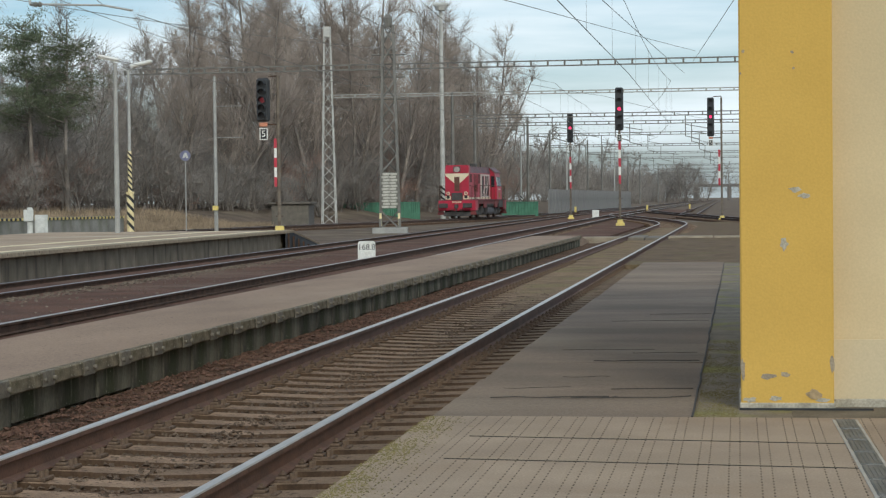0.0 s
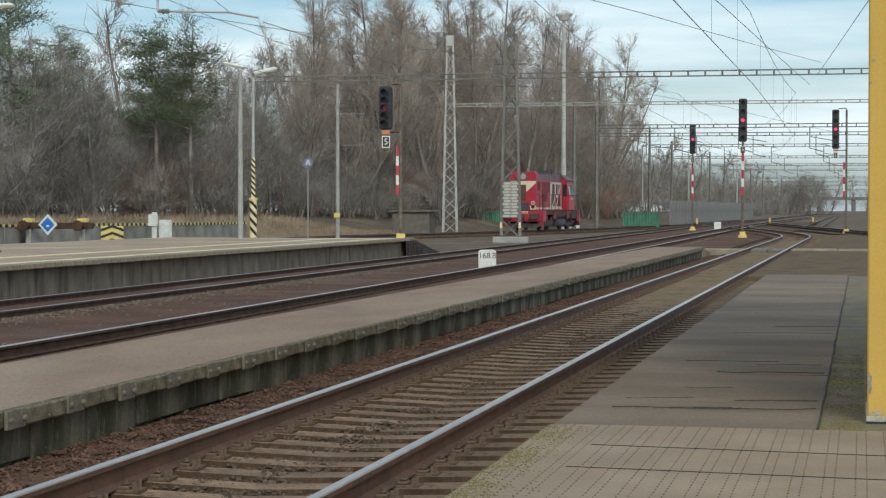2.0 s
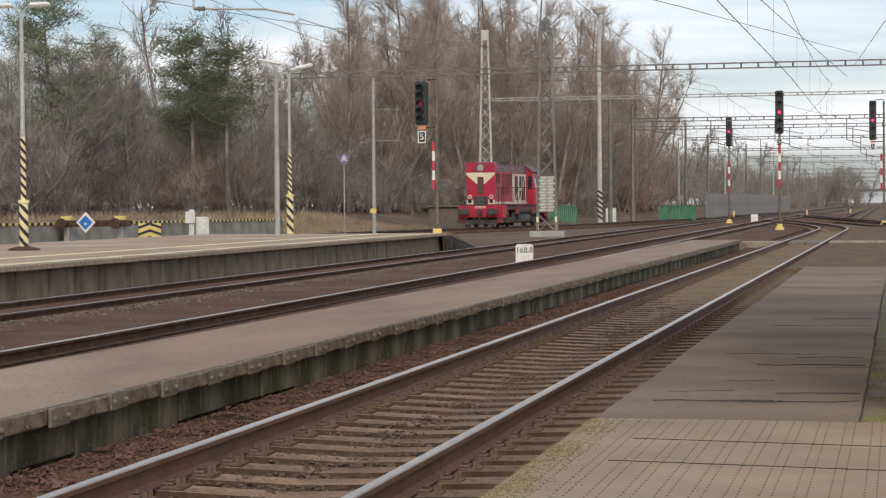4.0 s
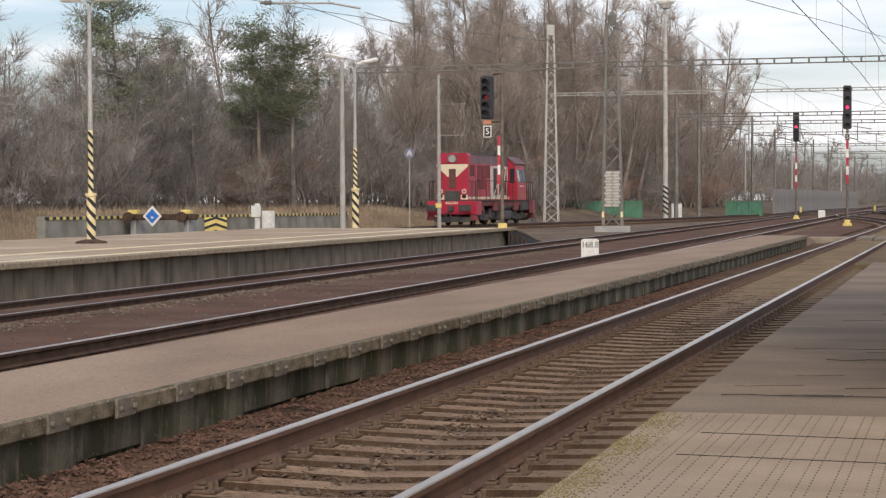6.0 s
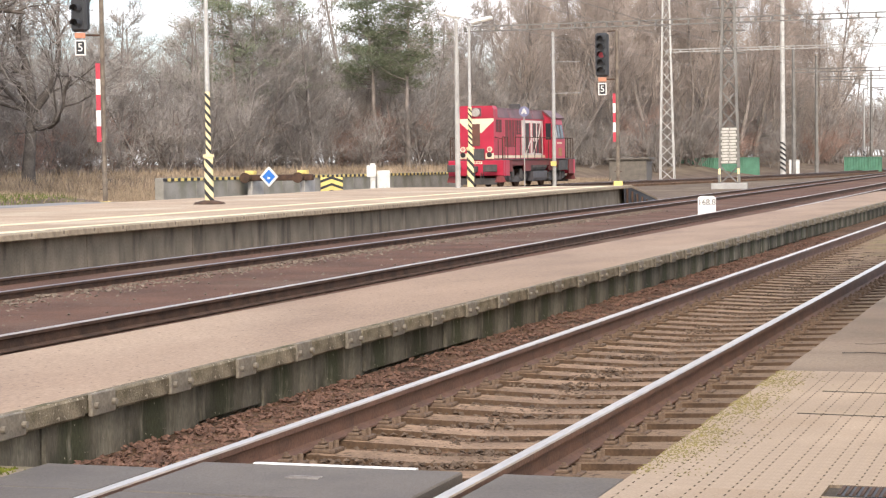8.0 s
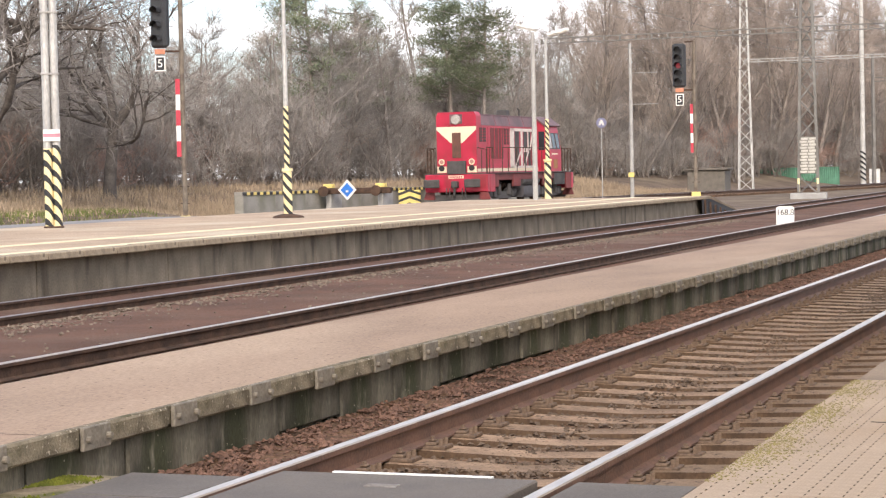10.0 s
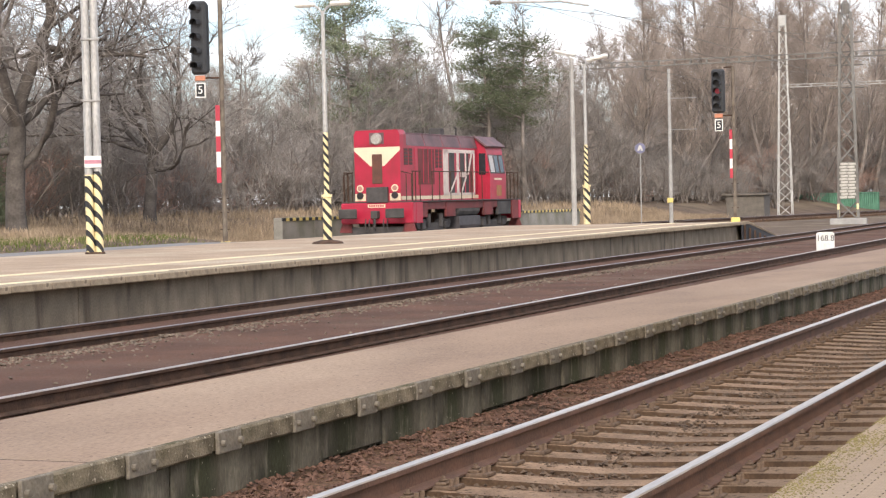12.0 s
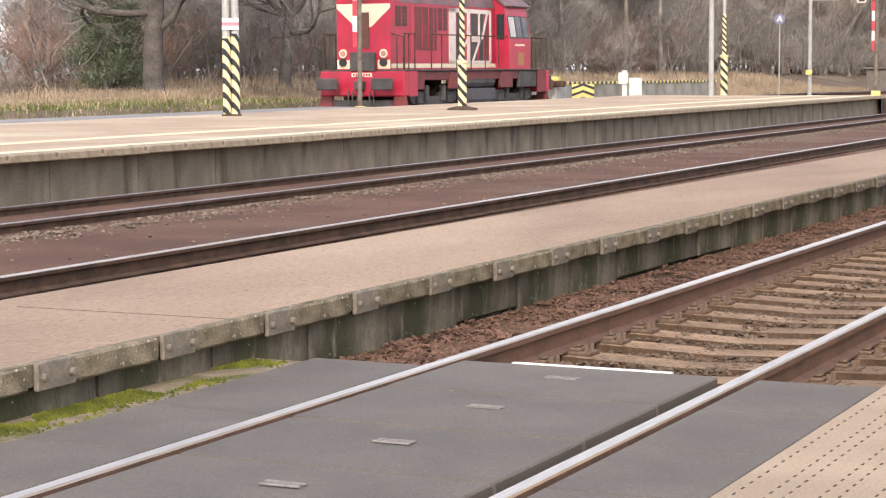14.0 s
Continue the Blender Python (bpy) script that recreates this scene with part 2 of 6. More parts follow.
LOCO_ROOF = mat("loco_roof", (0.185, 0.095, 0.1), (0.11, 0.066, 0.07), 0.6, 1.6, 30, 0.1)
LOCO_CREAM = mat("loco_cream", (0.8, 0.69, 0.5), (0.72, 0.61, 0.43), 0.5, 2, 40, 0.05, grainy=0.08)
PALE_BAR = mat("pale_bar_paint", (0.74, 0.66, 0.58), (0.6, 0.5, 0.45), 0.6, 3, 40, 0.05)
LOCO_DARK = mat("loco_underframe", (0.085, 0.078, 0.074), (0.05, 0.046, 0.044), 0.8, 2, 30, 0.2)
LOCO_BROWN = mat("loco_dirty_red", (0.2, 0.04, 0.04), (0.12, 0.035, 0.033), 0.7, 1.5, 30, 0.2)
BLUE = mat("blue_sign", (0.02, 0.18, 0.6), (0.02, 0.15, 0.5), 0.5, 3, 40, 0)


# ---- mesh helpers ----
def mesh_from(name, verts, faces, materials, index=None, smooth=False):
    me = bpy.data.meshes.new(name)
    me.from_pydata([tuple(v) for v in verts], [], faces)
    for m in materials if isinstance(materials, (list, tuple)) else [materials]:
        me.materials.append(m)
    if index is not None:
        me.polygons.foreach_set("material_index", index)
    if smooth:
        me.polygons.foreach_set("use_smooth", [True] * len(me.polygons))
    me.update()
    return me


class Soup:
    """Gathers boxes, tubes and sheets into one mesh."""

    def __init__(self):
        self.v, self.f, self.m = [], [], []

    def add(self, verts, faces, mi=0):
        o = len(self.v)
        self.v += [tuple(v) for v in verts]
        self.f += [tuple(i + o for i in f) for f in faces]
        self.m += [mi] * len(faces)
        return self

    def box(self, x0, x1, y0, y1, z0, z1, mi=0, bevel=0.0, m=None):
        bm = bmesh.new()
        bmesh.ops.create_cube(bm, size=1.0)
        for v in bm.verts:
            v.co = Vector(((x0 + x1) / 2 + v.co.x * (x1 - x0), (y0 + y1) / 2 + v.co.y * (y1 - y0), (z0 + z1) / 2 + v.co.z * (z1 - z0)))
        if bevel:
            bmesh.ops.bevel(bm, geom=bm.edges[:], offset=bevel, segments=1, affect="EDGES")
        if m is not None:
            bmesh.ops.transform(bm, matrix=m, verts=bm.verts[:])
        bm.verts.index_update()
        self.add([v.co for v in bm.verts], [[v.index for v in f.verts] for f in bm.faces], mi)
        bm.free()
        return self

    def tube(self, pts, radii, sides=8, mi=0, caps=True):
        pts = [Vector(p) for p in pts]
        if not isinstance(radii, (list, tuple)):
            radii = [radii] * len(pts)
        o, ring = [], []
        for k, p in enumerate(pts):
            d = (pts[min(k + 1, len(pts) - 1)] - pts[max(k - 1, 0)]).normalized()
            u = d.orthogonal().normalized() if k == 0 else (u - d * u.dot(d)).normalized()
            w = d.cross(u)
            ring.append(len(o))
            for s in range(sides):
                a = 2 * math.pi * s / sides
                o.append(p + (u * math.cos(a) + w * math.sin(a)) * radii[k])
        faces = []
        for k in range(len(pts) - 1):
            for s in range(sides):
                t = (s + 1) % sides
                faces.append((ring[k] + s, ring[k] + t, ring[k + 1] + t, ring[k + 1] + s))
        if caps:
            faces.append(tuple(range(sides))[::-1])
            faces.append(tuple(ring[-1] + s for s in range(sides)))
        return self.add(o, faces, mi)

    def prism(self, outline, axis, a, b, mi=0):
        """A closed outline of (u, v) swept along an axis ('x', 'y' or 'z') from a to b."""
        put = {"x": lambda u, v, w: (w, u, v), "y": lambda u, v, w: (u, w, v), "z": lambda u, v, w: (u, v, w)}[axis]
        n = len(outline)
        vs = [put(u, v, a) for u, v in outline] + [put(u, v, b) for u, v in outline]
        fs = [(k, (k + 1) % n, n + (k + 1) % n, n + k) for k in range(n)] + [tuple(range(n))[::-1], tuple(range(n, 2 * n))]
        return self.add(vs, fs, mi)

    def mesh(self, name, materials, smooth=False):
        me = mesh_from(name, self.v, self.f, materials, self.m, smooth)
        bm = bmesh.new()
        bm.from_mesh(me)
        bmesh.ops.recalc_face_normals(bm, faces=bm.faces[:])
        bm.to_mesh(me)
        bm.free()
        return me


def part(name, soup, material, parent=None, label="", at=None, smooth=False):
    """Links a soup, or a ready mesh, as one mesh object under a thing or a part."""
    data = soup.mesh(name, material, smooth) if isinstance(soup, Soup) else soup
    ob = new(name, data)
    if parent is not None:
        ob.parent = parent
    if at is not None:
        ob.matrix_basis = at
    if label:
        ob["label"] = label
    return ob


def thing(name, m, label, category, group="", kind=""):
    ob = new(name)
    ob.matrix_basis = m
    return tagged(ob, label, category, group, kind)


def rod(a, b, r, sides=6):
    return Soup().tube([a, b], r, sides)


# ---- the plan: tracks run along y, the railhead of the first track lies at z = 0 ----
def x2(y):
    """How far the second and third tracks stray from straight."""
    return -0.013 * (min(y, 180) - 15)


RAILS = {  # centre line at y, railhead height, gauge side offset
    "near": lambda y: -3.42 if y < 104 else -3.42 - 7.08 * (lambda s: s * s * (3 - 2 * s))(min(1, (y - 104) / 76)),
    "second": lambda y: -8.4 + x2(y),
    "third": lambda y: -13.45 + x2(y),
}
Z1, Z2, Z3 = 0.0, -0.06, -0.117
BED = -0.207


def spline(keys):
    """A smooth line through (y, x) keys."""
    ys = [k[0] for k in keys]
    xs = [k[1] for k in keys]

    def f(y):
        k = max(0, min(len(ys) - 2, int(np.searchsorted(ys, y)) - 1))
        h = ys[k + 1] - ys[k]
        t = (y - ys[k]) / h
        t = max(-1.0, min(2.0, t))

        def slope(j):
            a, b = max(0, j - 1), min(len(ys) - 1, j + 1)
            return (xs[b] - xs[a]) / (ys[b] - ys[a])

        m0, m1 = slope(k) * h, slope(k + 1) * h
        if t < 0:
            return xs[k] + m0 * t
        if t > 1:
            return xs[k + 1] + m1 * (t - 1)
        return (2 * t**3 - 3 * t**2 + 1) * xs[k] + (t**3 - 2 * t**2 + t) * m0 + (-2 * t**3 + 3 * t**2) * xs[k + 1] + (t**3 - t**2) * m1

    return f


LOCO_TRACK = spline([(20, -28.2), (40, -29.0), (55, -29.4), (65, -29.9), (76, -30.3), (100, -29.9), (113, -28.6), (125, -26.4), (140, -23.6), (153, -21.9), (166, -20.9), (200, -19.0), (300, -17.0)])
Z5 = -0.06


def rail_profile():
    half = [(0.0, 0.0), (0.028, 0.0), (0.034, -0.008), (0.034, -0.036), (0.009, -0.048), (0.009, -0.125), (0.068, -0.142), (0.068, -0.152)]
    return [(-x, z) for x, z in half[:0:-1]] + half + [(0.0, -0.152)]


def rail(name, line, side, y0, y1, z, step, top, parent, web=RUST):
    ys = np.arange(y0, y1 + step * 0.5, step)
    prof = rail_profile()
    n = len(prof)
    v, f, mi = [], [], []
    for k, y in enumerate(ys):
        d = (line(y + 0.5) - line(y - 0.5))
        c = line(y) + side * 0.7525
        v += [(c + u, y, z + w) for u, w in prof]
        if k:
            for s in range(n):
                t = (s + 1) % n
                f.append(((k - 1) * n + s, (k - 1) * n + t, k * n + t, k * n + s))
                shiny = prof[s][1] > -0.012 and prof[t][1] > -0.012
                mi.append(1 if shiny else 0)
    me = mesh_from(name, v, f, [web, top], mi)
    return part(name, me, None, parent)


def band(name, line_a, line_b, z, y0, y1, step, material, label, category, kind="structure", skirt=0.3, top_z=None):
    """A long slab between two lines, with a skirt below its rims."""
    v, f = [], []
    ys = list(np.arange(y0, y1 - step * 0.5, step)) + [y1]
    for y in ys:
        zz = z(y) if callable(z) else z
        a, b = line_a(y), line_b(y)
        v += [(a, y, zz - skirt), (a, y, zz), (b, y, zz), (b, y, zz - skirt)]
    for k in range(len(ys) - 1):
        for s in range(3):
            f.append((4 * k + s, 4 * k + s + 1, 4 * k + s + 5, 4 * k + s + 4))
        f.append((4 * k + 3, 4 * k, 4 * k + 4, 4 * k + 7))
    e = 4 * (len(ys) - 1)
    f += [(0, 1, 2, 3), (e + 3, e + 2, e + 1, e)]
    me = mesh_from(name, v, f, material)
    bm = bmesh.new()
    bm.from_mesh(me)
    bmesh.ops.recalc_face_normals(bm, faces=bm.faces[:])
    bm.to_mesh(me)
    bm.free()
    return tagged(new(name, me), label, category, kind=kind)


def ground():
    """One sheet to the horizon, raised into a bank under the wood."""
    xs = [-1500, -600, -300, -160, -110, -80, -64, -54, -48, -44, -41, -38, -36, -34.5, -33.2, -32.2, -31.2, -28, -22, -15, -8, -4, 0, 6, 20, 60, 200, 600, 1500]
    ys = [-400, -100, -30, -8] + list(range(0, 120, 4)) + list(range(120, 300, 12)) + [320, 380, 450, 600, 900, 1500, 2500]
    v = []
    for y in ys:
        for x in xs:
            z = ground_z(x, y)
            z += 0.08 * noise.noise((x * 0.1, y * 0.1, 0)) if x < -38 else 0
            v.append((x, y, z))
    n = len(xs)
    f = [(r * n + c, r * n + c + 1, (r + 1) * n + c + 1, (r + 1) * n + c) for r in range(len(ys) - 1) for c in range(n - 1)]
    tagged(new("ground", mesh_from("ground", v, f, GROUND, smooth=True)), "brown bare earth and gravel of a railway yard", "ground", kind="structure")


def smooth(u):
    u = max(0.0, min(1.0, u))
    return u * u * (3 - 2 * u)


def ground_z(x, y):
    """The yard's level, the bank under the wood and the higher verge beside the road."""
    if y > 400:
        return -0.34
    bank = 1.22 * smooth((forest_edge(y) + 7 - x) / 8) * max(0.0, min(1.0, (y - 55) / 10))
    verge = 0.72 * smooth((-31.3 - x) / 2.5) * (1 - max(0.0, min(1.0, (y - 60) / 8)))
    return -0.34 + max(bank, verge)


def forest_edge(y):
    return float(np.interp(y, [0, 60, 110, 150, 200, 300, 1500], [-46, -46, -44, -38, -30, -27, -27]))


ground()


# ---- tracks ----
def track(name, line, z, y0, y1, top, label, sleepers, web=RUST, pitch=0.512, detail=0):
    t = thing(name, pose(0, 0, 0), label, "railway track", kind="structure")
    for side in (-1, 1):
        rail("rail", line, side, y0, y1, z, 1.0 if y1 < 400 else 3.0, top, t, web)
    out = [(-1.3, 0.0), (-1.22, 0.03), (-0.5, 0.006), (0.0, -0.012), (0.5, 0.006), (1.22, 0.03), (1.3, 0.0)]
    s = Soup()
    for k in range(len(out) - 1):
        (xa, za), (xb, zb) = out[k], out[k + 1]
        wa, wb = (0.125 if abs(x) < 0.6 else 0.145 for x in (xa, xb))
        v = [(xa, -wa - 0.03, -0.2), (xa, -wa, za), (xa, wa, za), (xa, wa + 0.03, -0.2), (xb, -wb - 0.03, -0.2), (xb, -wb, zb), (xb, wb, zb), (xb, wb + 0.03, -0.2)]
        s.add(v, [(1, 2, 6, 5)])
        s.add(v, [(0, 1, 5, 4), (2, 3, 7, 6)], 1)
        if k == 0:
            s.add(v, [(3, 2, 1, 0)])
        if k == len(out) - 2:
            s.add(v, [(4, 5, 6, 7)])
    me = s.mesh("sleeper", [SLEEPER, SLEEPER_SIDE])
    clip = Soup()
    for e in (-1, 1):
        clip.box(e * 0.1 - 0.035, e * 0.1 + 0.035, -0.05, 0.05, 0.004, 0.024, 0, 0.006)
        clip.tube([(e * 0.1, 0, 0.02), (e * 0.1, 0, 0.055)], 0.013, 6)
        clip.box(e * 0.1 - 0.022, e * 0.1 + 0.022, -0.022, 0.022, 0.026, 0.04, 0, 0.005)
    for e in (-1, 1):
        for dy in (-0.04, 0.04):
            clip.tube([(e * 0.165, dy, 0.0), (e * 0.165, dy, 0.045)], 0.015, 6)
    clip.box(-0.2, 0.2, -0.075, 0.075, -0.016, 0.006, 0, 0.004)
    cme = clip.mesh("fastening", GRIT)
    ys = np.arange(sleepers[0], sleepers[1], pitch)
    far = Soup()
    for k, y in enumerate(ys):
        c = line(y)
        jit = pose(c + random.uniform(-0.02, 0.02), y + random.uniform(-0.015, 0.015), z - 0.178, 0, 0, random.uniform(-0.6, 0.6))
        if k < detail:
            part("sleeper", me, None, t, at=jit)
            for side in (-1, 1):
                part("fastening", cme, None, t, at=pose(c + side * 0.7525, y, z - 0.152))
        else:
            o = len(far.v)
            far.v += [tuple(jit @ Vector(p)) for p in s.v]
            far.f += [tuple(i + o for i in q) for q in s.f]
            far.m += s.m
    if far.v:
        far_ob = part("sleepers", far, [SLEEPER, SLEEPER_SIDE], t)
        far_ob["kind"] = "stuff"
    return t


def stones(name, count, region, z, size, material, label, seed, heap=None):
    """Loose stones scattered on the bed, joined."""
    rnd = random.Random(seed)
    base = [(1, 0, 0), (-1, 0, 0), (0, 1, 0), (0, -1, 0), (0, 0, 1), (0, 0, -0.6)]
    faces = [(0, 2, 4), (2, 1, 4), (1, 3, 4), (3, 0, 4), (2, 0, 5), (1, 2, 5), (3, 1, 5), (0, 3, 5)]
    v, f = [], []
    for _ in range(count):
        x, y = region(rnd)
        r = size * rnd.uniform(0.5, 1.3)
        m = Euler((rnd.uniform(-0.5, 0.5), rnd.uniform(-0.5, 0.5), rnd.uniform(0, 6.3))).to_matrix()
        sc = Vector((rnd.uniform(0.8, 1.3), rnd.uniform(0.6, 1.1), rnd.uniform(0.45, 0.85))) * r
        zz = z + (heap(x, y) if heap else 0)
        o = len(v)
        for b in base:
            j = Vector([c * rnd.uniform(0.75, 1.25) for c in b])
            v.append(Vector((x, y, zz)) + m @ Vector((j.x * sc.x, j.y * sc.y, j.z * sc.z)))
        f += [tuple(i + o for i in t) for t in faces]
    return tagged(new(name, mesh_from(name, v, f, material)), label, "gravel", kind="stuff")


near_line, second_line, third_line = RAILS["near"], RAILS["second"], RAILS["third"]
track("track_near", near_line, Z1, -6.0, 180.0, STEEL, "rusty rails with polished heads on brown concrete sleepers", (9.06, 150), detail=80)
track("track_second", second_line, Z2, -6.0, 900.0, STEEL, "rails with polished heads behind a low platform", (5.0, 120), DARK_RUST)
track("track_third", third_line, Z3, -6.0, 900.0, DULL_STEEL, "dark rusty rails beside a raised platform", (5.0, 120), DARK_RUST)
track("track_siding", LOCO_TRACK, Z5, 20.0, 300.0, DULL_STEEL, "rusty curved rails that carry the locomotive", (20.0, 150), DARK_RUST)

band("ballast_near", lambda y: -5.2 if y < 70 else -3.42 - 1.6, lambda y: near_line(y) + 1.35, BED, -6, 180, 2.0, BALLAST, "brown ballast bed under the nearest track", "ballast")
TRACK_SAND = mat("track_sand", (0.29, 0.2, 0.122), (0.18, 0.124, 0.076), 0.95, 1.8, 45, 0.8, third=(0.23, 0.18, 0.09), dist=0.03, fleck=((0.1, 0.07, 0.05), 9, 0.64))
SAND = mat("sandy_fill", (0.21, 0.145, 0.09), (0.12, 0.084, 0.055), 0.95, 1.6, 45, 0.8, third=(0.165, 0.13, 0.068), dist=0.03, fleck=((0.1, 0.07, 0.05), 9, 0.66))
RIGHT_TRACK = spline([(60, 3.6), (100, 3.6), (122, 1.9), (145, -1.0), (195, -7.2), (225, -10.3), (245, -11.4)])
track("track_right", RIGHT_TRACK, -0.05, 60.0, 240.0, DULL_STEEL, "rusty rails that cross over from beyond the station", (100, 190), DARK_RUST)
track("track_far", lambda y: -4.4 - 0.0055 * (y - 195), -0.05, 176.0, 900.0, DULL_STEEL, "far straight rails beyond the points", (176, 200), DARK_RUST)
band("ballast_right", lambda y: RIGHT_TRACK(y) - 1.7, lambda y: RIGHT_TRACK(y) + 1.7, -0.212, 60, 240, 4.0, BALLAST, "brown ballast under the crossover track", "ballast")
band("track_fill", lambda y: near_line(y) - 0.66, lambda y: near_line(y) + 0.66, lambda y: -0.205 + 0.042 * smooth((y - 20) / 24), 20, 104, 2.0, TRACK_SAND, "sandy earth that fills the track between its rails", "ballast", skirt=0.1)
band("edge_fill", lambda y: -2.62, lambda y: -2.035, lambda y: -0.215 + 0.06 * smooth((y - 14) / 20), 14, 46, 2.0, SAND, "sandy earth between the rail and the platform edge", "ballast", skirt=0.1)
band("yard_path", lambda y: near_line(y) + 0.95, lambda y: 4.5 if y < 70 else RIGHT_TRACK(y) - 1.75 if y > 112 else 1.9, lambda y: -0.05 - 0.13 * smooth((y - 60) / 40), 44.3, 128, 2.0, SAND, "trodden sandy ground beyond the platform end", "ground", skirt=0.3)
band("ballast_shoulder", lambda y: -5.2, lambda y: -4.42, -0.165, 8.3, 70, 2.0, BALLAST, "rusty ballast heaped against the platform wall", "ballast", skirt=0.15)
band("ballast_yard", lambda y: third_line(y) - 1.75, lambda y: -6.75 + (0 if y < 70 else 1.2), -0.225, -6, 260, 4.0, BROWN_BED, "reddish brown ballast between the tracks", "ballast")
band("ballast_siding", lambda y: LOCO_TRACK(y) - 2.0, lambda y: LOCO_TRACK(y) + 2.0, Z5 - 0.17, 20, 260, 4.0, BALLAST, "dark ballast of the siding", "ballast")


# ---- low middle platform ----
MID_Z, MID_END = 0.2, 66.0
def mid_platform():
    p = thing("platform_middle", pose(0, 0, 0), "low platform with tan slab paving and mossy concrete kerb", "platform", kind="structure")
    s = Soup().box(-6.78, -5.196, -6, MID_END, MID_Z - 0.1, MID_Z - 0.006).box(-6.76, -5.4, -6, MID_END, -0.3, MID_Z - 0.1)
    part("paving", s, MID_PAVE, p)
    ramp = Soup().add([(-6.78, MID_END, MID_Z - .012), (-5.2, MID_END, MID_Z - .012), (-5.4, MID_END + 7, -0.16), (-6.6, MID_END + 7, -0.16), (-6.78, MID_END, -0.2), (-5.2, MID_END, -0.2)], [(0, 1, 2, 3), (0, 3, 4), (1, 5, 2), (0, 4, 5, 1), (3, 2, 5, 4)])
    part("ramp", ramp, MID_PAVE, p)
    pitch = 0.95
    slab = Soup().box(-5.19, -5.13, 0.142, pitch - 0.142, MID_Z - 0.112, MID_Z, 0, 0.012).mesh("kerb_slab", KERB)
    plate = Soup().box(-5.15, -5.124, -0.135, 0.135, MID_Z - 0.118, MID_Z + 0.004, 0, 0.005)
    part("kerb_core", Soup().box(-5.195, -5.151, -6, MID_END, MID_Z - 0.1, MID_Z - 0.003), KERB, p)
    for y in (-0.1, 0.1):
        plate.tube([(-5.13, y, MID_Z - 0.06), (-5.098, y, MID_Z - 0.06)], 0.018, 8)
    plate = plate.mesh("bracket", mat("bracket_steel", (0.22, 0.19, 0.145), (0.13, 0.11, 0.085), 0.8, 9, 60, 0.3))
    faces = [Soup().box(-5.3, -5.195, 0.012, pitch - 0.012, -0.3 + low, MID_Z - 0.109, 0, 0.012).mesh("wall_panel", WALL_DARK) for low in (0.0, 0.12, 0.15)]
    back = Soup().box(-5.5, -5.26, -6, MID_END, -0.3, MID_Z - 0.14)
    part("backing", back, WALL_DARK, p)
    y = 8.59 - pitch * 13
    while y < MID_END - pitch:
        dz = random.uniform(-0.006, 0.006)
        part("kerb_slab", slab, None, p, at=pose(random.uniform(-0.008, 0.008), y, dz, 0, 0, random.uniform(-0.3, 0.3)))
        part("bracket", plate, None, p, at=pose(0.004, y, dz))
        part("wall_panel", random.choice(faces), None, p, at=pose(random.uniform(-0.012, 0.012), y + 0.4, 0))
        y += pitch
    joints = Soup()
    y = 8.2 - 2.85 * 3
    while y < 9:
        joints.box(-6.5, -5.2, y, y + 0.008, MID_Z - 0.013, MID_Z - 0.0035)
        y += 2.85
    part("joint", joints, mat("joint_brown", (0.16, 0.115, 0.085)), p)


mid_platform()


# ---- raised far platform ----
P3_Z, P3_END = 0.41, 69.0
def p3(y):
    return -15.0 - 0.017 * (y - 18)


